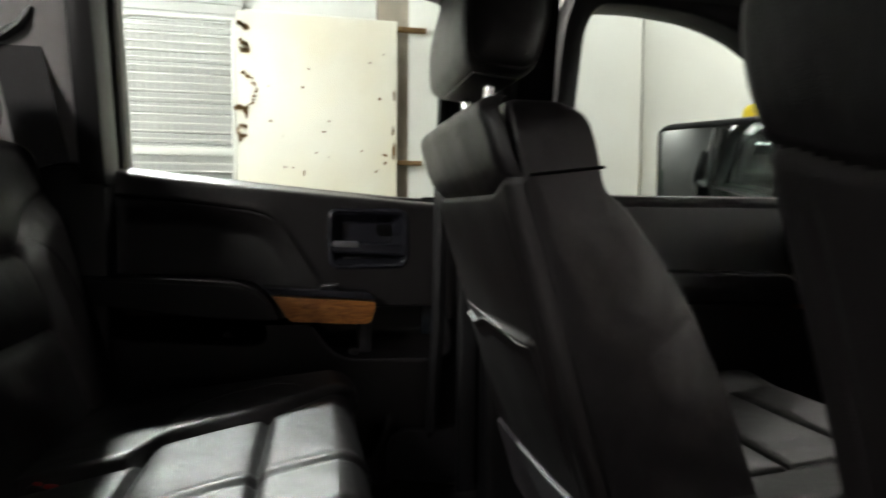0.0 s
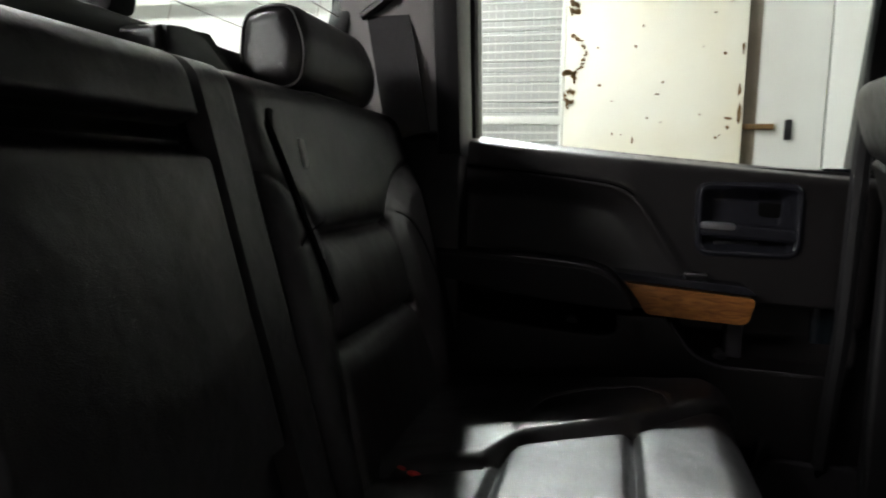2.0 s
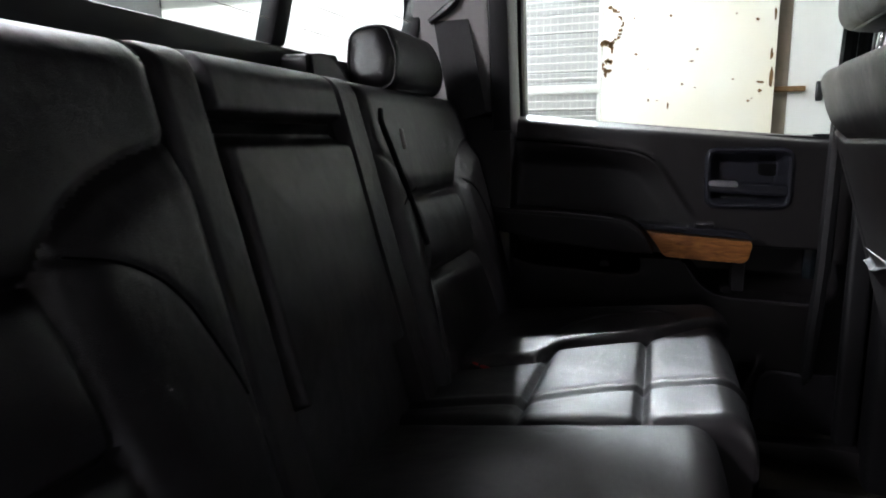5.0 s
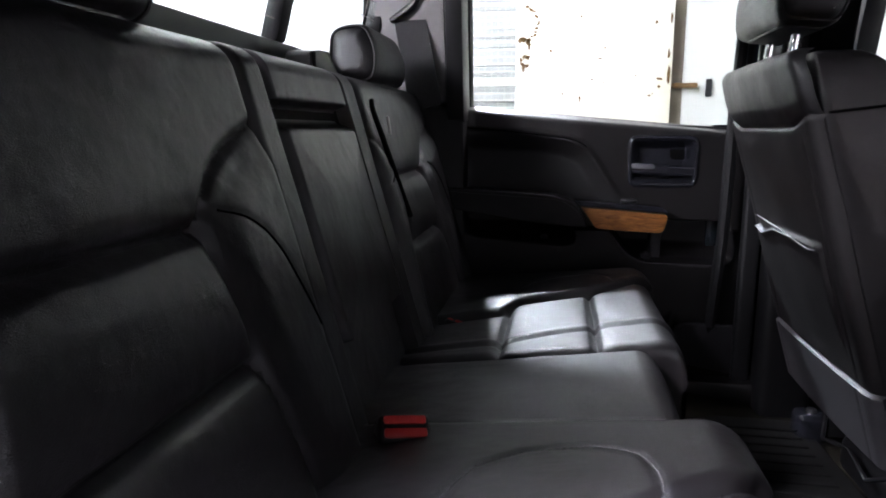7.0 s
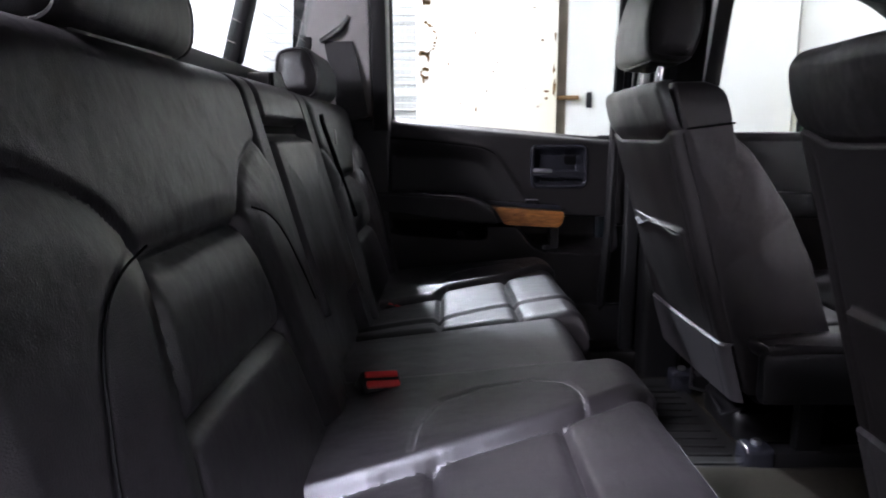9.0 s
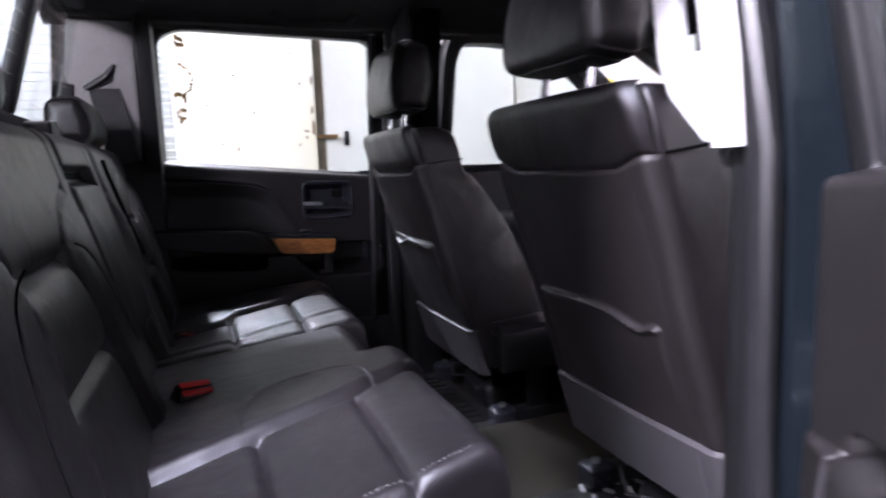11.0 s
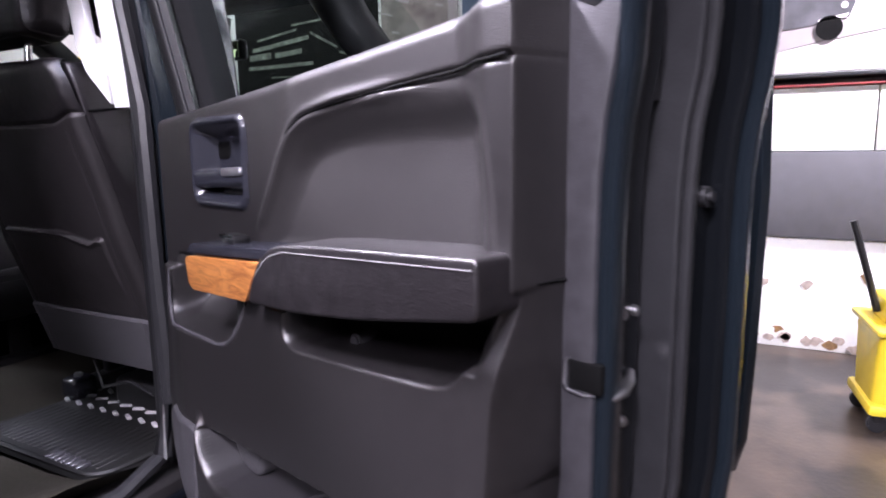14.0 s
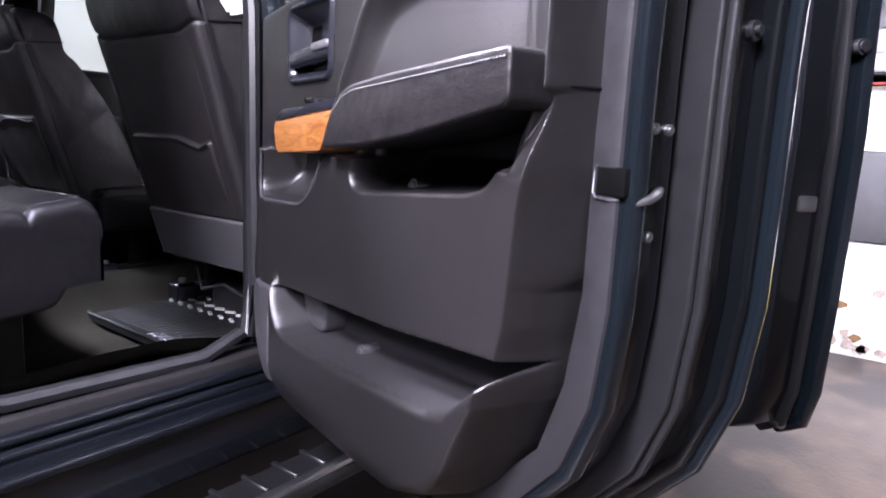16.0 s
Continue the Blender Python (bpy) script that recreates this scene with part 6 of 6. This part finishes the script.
    seat(left, lambda x: 0.165 + 0.10 * x, lambda x: 0.672 + 0 * x, at([-0.46, -0.295, -0.262, -0.12, -0.003], [0.30, 0.360, 0.428, 0.482, 0.575]), 1,
         [(-0.270, 0.440), (-0.266, 0.500), (-0.245, 0.560), (-0.190, 0.600), (-0.120, 0.612), (-0.090, 0.585), (-0.083, 0.533)], at([-0.46, -0.267, -0.126, -0.008], [0.16, 0.206, 0.262, 0.281]), 5.0, (0.19, 0.64))
    S, Y, edge, place = cushion_grid(lambda x: -0.098 + 0 * x, lambda x: 0.160 + 0.10 * x, -0.040, 70)
    H = 0.004 * np.sin(np.clip((Y + 0.1) / 0.26, 0, 1) * math.pi) + 0.0010 * wrinkle(S, Y, 9.0) - 0.003 * np.exp(-((S - 0.010) / 0.0035) ** 2)
    m = part("cushion", bm_loft(rounded([(-0.46, 0.86), (-0.46, 0.945), (-0.12, 0.975), (-0.09, 0.96), (-0.10, 0.90), (-0.14, 0.845), (-0.35, 0.84)], 0.02, 4), arc_stations(-0.098, 0.14, 0.01, 5), lambda p, y, q: (p, y, q)), LEATHER, middle)
    surface_parts(*place(H - 0.006, roll_off(np.maximum(edge, 0), 0.018) + np.maximum(0, -edge)), [("front_roll", mid(S) > 0.010, LEATHER, ""), ("seat_panel", mid(S) < 1, LEATHER, "")], m)
    part("skirt", bm_box((-0.42, -0.09, 0.69), (-0.15, 0.12, 0.87), 0.02), PLASTIC_BLACK, m)


def buckle(m):
    o = thing("belt_buckle", "black seat belt buckle with red release button", "seat belt", m)
    part("body", bm_box((-0.029, -0.017, 0.0), (0.029, 0.017, 0.046), 0.007, 3), PLASTIC_BLACK, o)
    part("button", bm_box((-0.024, -0.013, 0.043), (0.024, -0.002, 0.050), 0.003), RED, o, "red release button")
    part("button", bm_box((-0.024, 0.003, 0.043), (0.024, 0.013, 0.049), 0.003), RED, o, "red release button")


def chassis():
    o = thing("truck_chassis", "black truck frame on four road wheels", "chassis", pose(0, 0, 0))
    for k in (-1, 1):
        part("frame_rail", bm_box((-1.9, 0.42 * k - 0.05, 0.40), (3.2, 0.42 * k + 0.05, 0.503), 0.012), PLASTIC_BLACK, o)
        for x in (-1.45, 2.45):
            wheel(o, x, 0.80 * k, 0.39, 0.40, k)
    for x in (-1.45, 2.45):
        part("axle", bm_cyl((x, -0.80, 0.39), (x, 0.80, 0.39), 0.045, 14), PLASTIC_BLACK, o)


# ================= front of the cab =================
def dashboard():
    o = thing("dashboard", "dark truck dashboard with instrument hood", "dashboard", pose(0, 0, 0))
    prof = rounded([(1.36, 0.80), (1.30, 1.05), (1.28, 1.28), (1.36, 1.385), (1.54, 1.395), (1.72, 1.29), (1.76, 0.80)], 0.04, 4)
    part("body", bm_loft(prof, arc_stations(-0.72, 0.72, 0.03, 8), lambda a, y, b: (a, y, b)), PLASTIC_BLACK, o)
    hood = rounded([(1.25, 1.26), (1.27, 1.445), (1.38, 1.465), (1.50, 1.40), (1.46, 1.24)], 0.03, 4)
    part("instrument_hood", bm_loft(hood, arc_stations(0.20, 0.60, 0.05, 5), lambda a, y, b: (a, y, b)), PLASTIC_BLACK, o)
    part("console", bm_box((0.50, -0.13, 0.76), (1.25, 0.13, 1.02), 0.03, 3), PLASTIC_BLACK, o)
    part("wood_trim", bm_box((1.285, -0.68, 1.13), (1.305, -0.16, 1.17), 0.004), WOOD, o, "burl wood trim strip")
    w = thing("steering_wheel", "black leather steering wheel", "steering wheel", pose(1.13, 0.36, 1.325, 0, -62, 0))
    ring = [(0.19 * math.cos(2 * math.pi * k / 36), 0.19 * math.sin(2 * math.pi * k / 36), 0) for k in range(36)]
    part("rim", bm_tube(ring, 0.016, 10, True), LEATHER, w)
    part("hub", bm_box((-0.07, -0.08, -0.02), (0.07, 0.08, 0.03), 0.02, 3), PLASTIC_BLACK, w)
    for a in (90, 210, 330):
        part("spoke", bm_tube([(0, 0, 0), (0.18 * math.cos(radians(a)), 0.18 * math.sin(radians(a)), 0)], 0.016, 8), PLASTIC_GREY, w)
    part("column", bm_cyl((0, 0, 0), (0, 0, -0.25), 0.035, 14), PLASTIC_BLACK, w)
    r = thing("interior_mirror", "black interior rear-view mirror", "mirror", pose(1.13, 0.105, 1.585, 0, 0, -10))
    part("housing", bm_box((0.0, -0.13, 0.0), (0.035, 0.13, 0.065), 0.012, 3), PLASTIC_BLACK, r)
    part("glass", bm_box((-0.003, -0.122, 0.006), (0.003, 0.122, 0.058), 0.002), MIRROR_CABIN, r)
    part("stem", bm_tube([(0.03, 0, 0.05), (0.05, 0, 0.15)], 0.012, 8), PLASTIC_BLACK, r)
    ws = thing("windscreen", "clear sloping windscreen", "window", pose(0, 0, 0), kind="structure")
    part("header_trim", bm_box((0.90, -0.60, 1.69), (0.99, 0.60, 1.80), 0.015, 3), HEADLINER, ws, "dark cloth roof header above the windscreen")
    g = part("pane", bm_pad([(1.76, -0.72, 1.28), (0.97, -0.62, 1.79), (0.97, 0.62, 1.79), (1.76, 0.72, 1.28)], 0.002, 0.001, 0.02, 6, 6, back=0.002), GLASS, ws)
    g.visible_shadow = False
    solid("bonnet", bm_loft(rounded([(1.80, 0.9), (1.80, 1.26), (2.5, 1.24), (3.25, 1.16), (3.32, 0.9)], 0.06, 5), arc_stations(-0.90, 0.90, 0.12, 5), lambda a, y, b: (a, y, b)), PAINT, "blue-grey painted truck bonnet", "bonnet")
    for s in (-1, 1):
        v = thing("sun_visor", "dark folded sun visor under the roof lining", "sun visor", pose(0.86, 0.36 * s, 1.755))
        part("flap", bm_box((-0.09, -0.19, -0.012), (0.09, 0.19, 0.012), 0.01, 3), HEADLINER, v)


def cab_details():
    d = thing("dome_lamp", "small lit reading lamps in the roof lining", "lamp", pose(0.16, 0.36, roof_z(0.36)))
    part("bezel", bm_box((-0.05, -0.10, -0.012), (0.05, 0.10, 0.004), 0.006), PLASTIC, d)
    for y in (-0.045, 0.045):
        part("lens", bm_box((-0.022, y - 0.022, -0.016), (0.022, y + 0.022, -0.011), 0.002), glow("lit_lens", (1, 0.98, 0.95), 9.0), d, "lit lens")
    for s in (-1, 1):
        for x0 in ((-0.11, 0.11), (0.60, 0.80)):
            if s < 0 and x0[0] > 0.3:
                continue
            h = thing("grab_handle", "dark grab handle above the door", "handle", pose((x0[0] + x0[1]) / 2, 0.60 * s, 1.775), "grab handles")
            part("bar", bm_tube([(-0.11, 0, 0.0), (-0.085, 0, -0.028), (0.085, 0, -0.028), (0.11, 0, 0.0)], 0.011, 8), HEADLINER, h)
    m = thing("floor_mat", "black ribbed rubber floor mat with silver studs", "floor mat", pose(0.30, -0.33, 0.70))
    part("sheet", bm_prism(rounded([(-0.17, -0.26), (0.22, -0.30), (0.22, 0.22), (-0.17, 0.20)], 0.04, 4), 0.0, 0.012, 0.004, to=lambda a, dd, b: (a, b, dd)), MAT_RUBBER, m)
    part("rim", bm_tube([(a, b, 0.014) for a, b in rounded([(-0.165, -0.255), (0.215, -0.295), (0.215, 0.215), (-0.165, 0.195)], 0.04, 4)], 0.006, 6, True), MAT_RUBBER, m)
    for k in range(22):
        y = -0.22 + 0.018 * k
        part("rib", bm_box((-0.14, y, 0.011), (0.01, y + 0.006, 0.0135), 0.001, 1), MAT_RUBBER, m)
    for k in range(7):
        part("lip_rib", bm_box((-0.165, -0.20 + 0.016 * k, 0.012), (-0.135, -0.193 + 0.016 * k, 0.022), 0.002, 1), PLASTIC_GREY, m)
    for i in range(4):
        for j in range(8):
            x, y = 0.035 + 0.040 * i, -0.155 + 0.044 * j + (0.018 if i % 2 else 0)
            b = bm_box((-0.005, -0.014, 0.011), (0.005, 0.014, 0.017), 0.003)
            part("stud", bm_move(b, Matrix.Translation((x, y, 0)) @ Matrix.Rotation(0.5 if i % 2 else -0.4, 4, "Z")), STUD, m, "silver tread stud")
    m2 = thing("floor_mat", "black ribbed rubber floor mat behind the driver's seat", "floor mat", pose(0.22, 0.38, 0.70))
    part("sheet", bm_prism(rounded([(-0.17, -0.22), (0.12, -0.22), (0.12, 0.26), (-0.17, 0.26)], 0.04, 4), 0.0, 0.012, 0.004, to=lambda a, dd, b: (a, b, dd)), MAT_RUBBER, m2)
    for k in range(12):
        y = -0.20 + 0.036 * k
        part("rib", bm_box((-0.14, y, 0.011), (0.09, y + 0.010, 0.016), 0.002, 1), MAT_RUBBER, m2)


# ================= build =================
garage()
left_wall_things()
front_wall_things()
rear_cabinet()
mop_bucket()
ceiling_fittings()
chassis()
cab_shell()
# driver's side rear door, closed; passenger's side rear door, swung open
K, KU, KZ = 1.08, -0.036, -0.114
rear_door(Matrix(((-K, 0, 0, 0.243 - KU), (0, -K, 0, 0.80), (0, 0, K, KZ), (0, 0, 0, 1))), 1, "dark trimmed rear truck door, closed, with wood strip", K, (KU, KZ))
UX, UY = -0.300, -0.954
OX, OY = UX * 0.74 + 0.954 * 0.373, UY * 0.74 - 0.300 * 0.373
rear_door(Matrix(((UX, -UY, 0, OX), (UY, UX, 0, OY), (0, 0, 1, 0), (0, 0, 0, 1))), -1, "dark trimmed rear truck door standing open, with wood strip")
front_door(Matrix(((-1, 0, 0, 1.33), (0, -1, 0, 0.80), (0, 0, 1, 0), (0, 0, 0, 1))), 1, "dark trimmed front truck door, closed", True)
FA = math.atan2(-0.751, -0.66)
fx, fy = math.cos(FA), math.sin(FA)
front_door(Matrix(((fx, -fy, 0, 1.285), (fy, fx, 0, -0.815), (0, 0, 1, 0), (0, 0, 0, 1))), -1, "dark trimmed front truck door standing open")
side_mirror(pose(0.97, 1.03, 1.30, 0, 0, 34))
front_seat(-0.372, -1, "black leather front passenger seat with map pocket")
front_seat(0.378, 1, "black leather driver's seat with map pocket", -0.036)
bench = [thing("bench_seat", lab, "seat", pose(0, 0, 0), "rear bench seats") for lab in (
    "black leather outer rear seat with stitched panels", "narrow black leather middle rear seat with folded armrest", "black leather outer rear seat behind the driver's seat")]
rear_backrest(*bench)
rear_cushions(*bench)
buckle(pose(-0.370, -0.122, 0.985, 42, 6, 24))
buckle(pose(-0.385, 0.335, 0.945, 10, 22, 70))
dashboard()
cab_details()
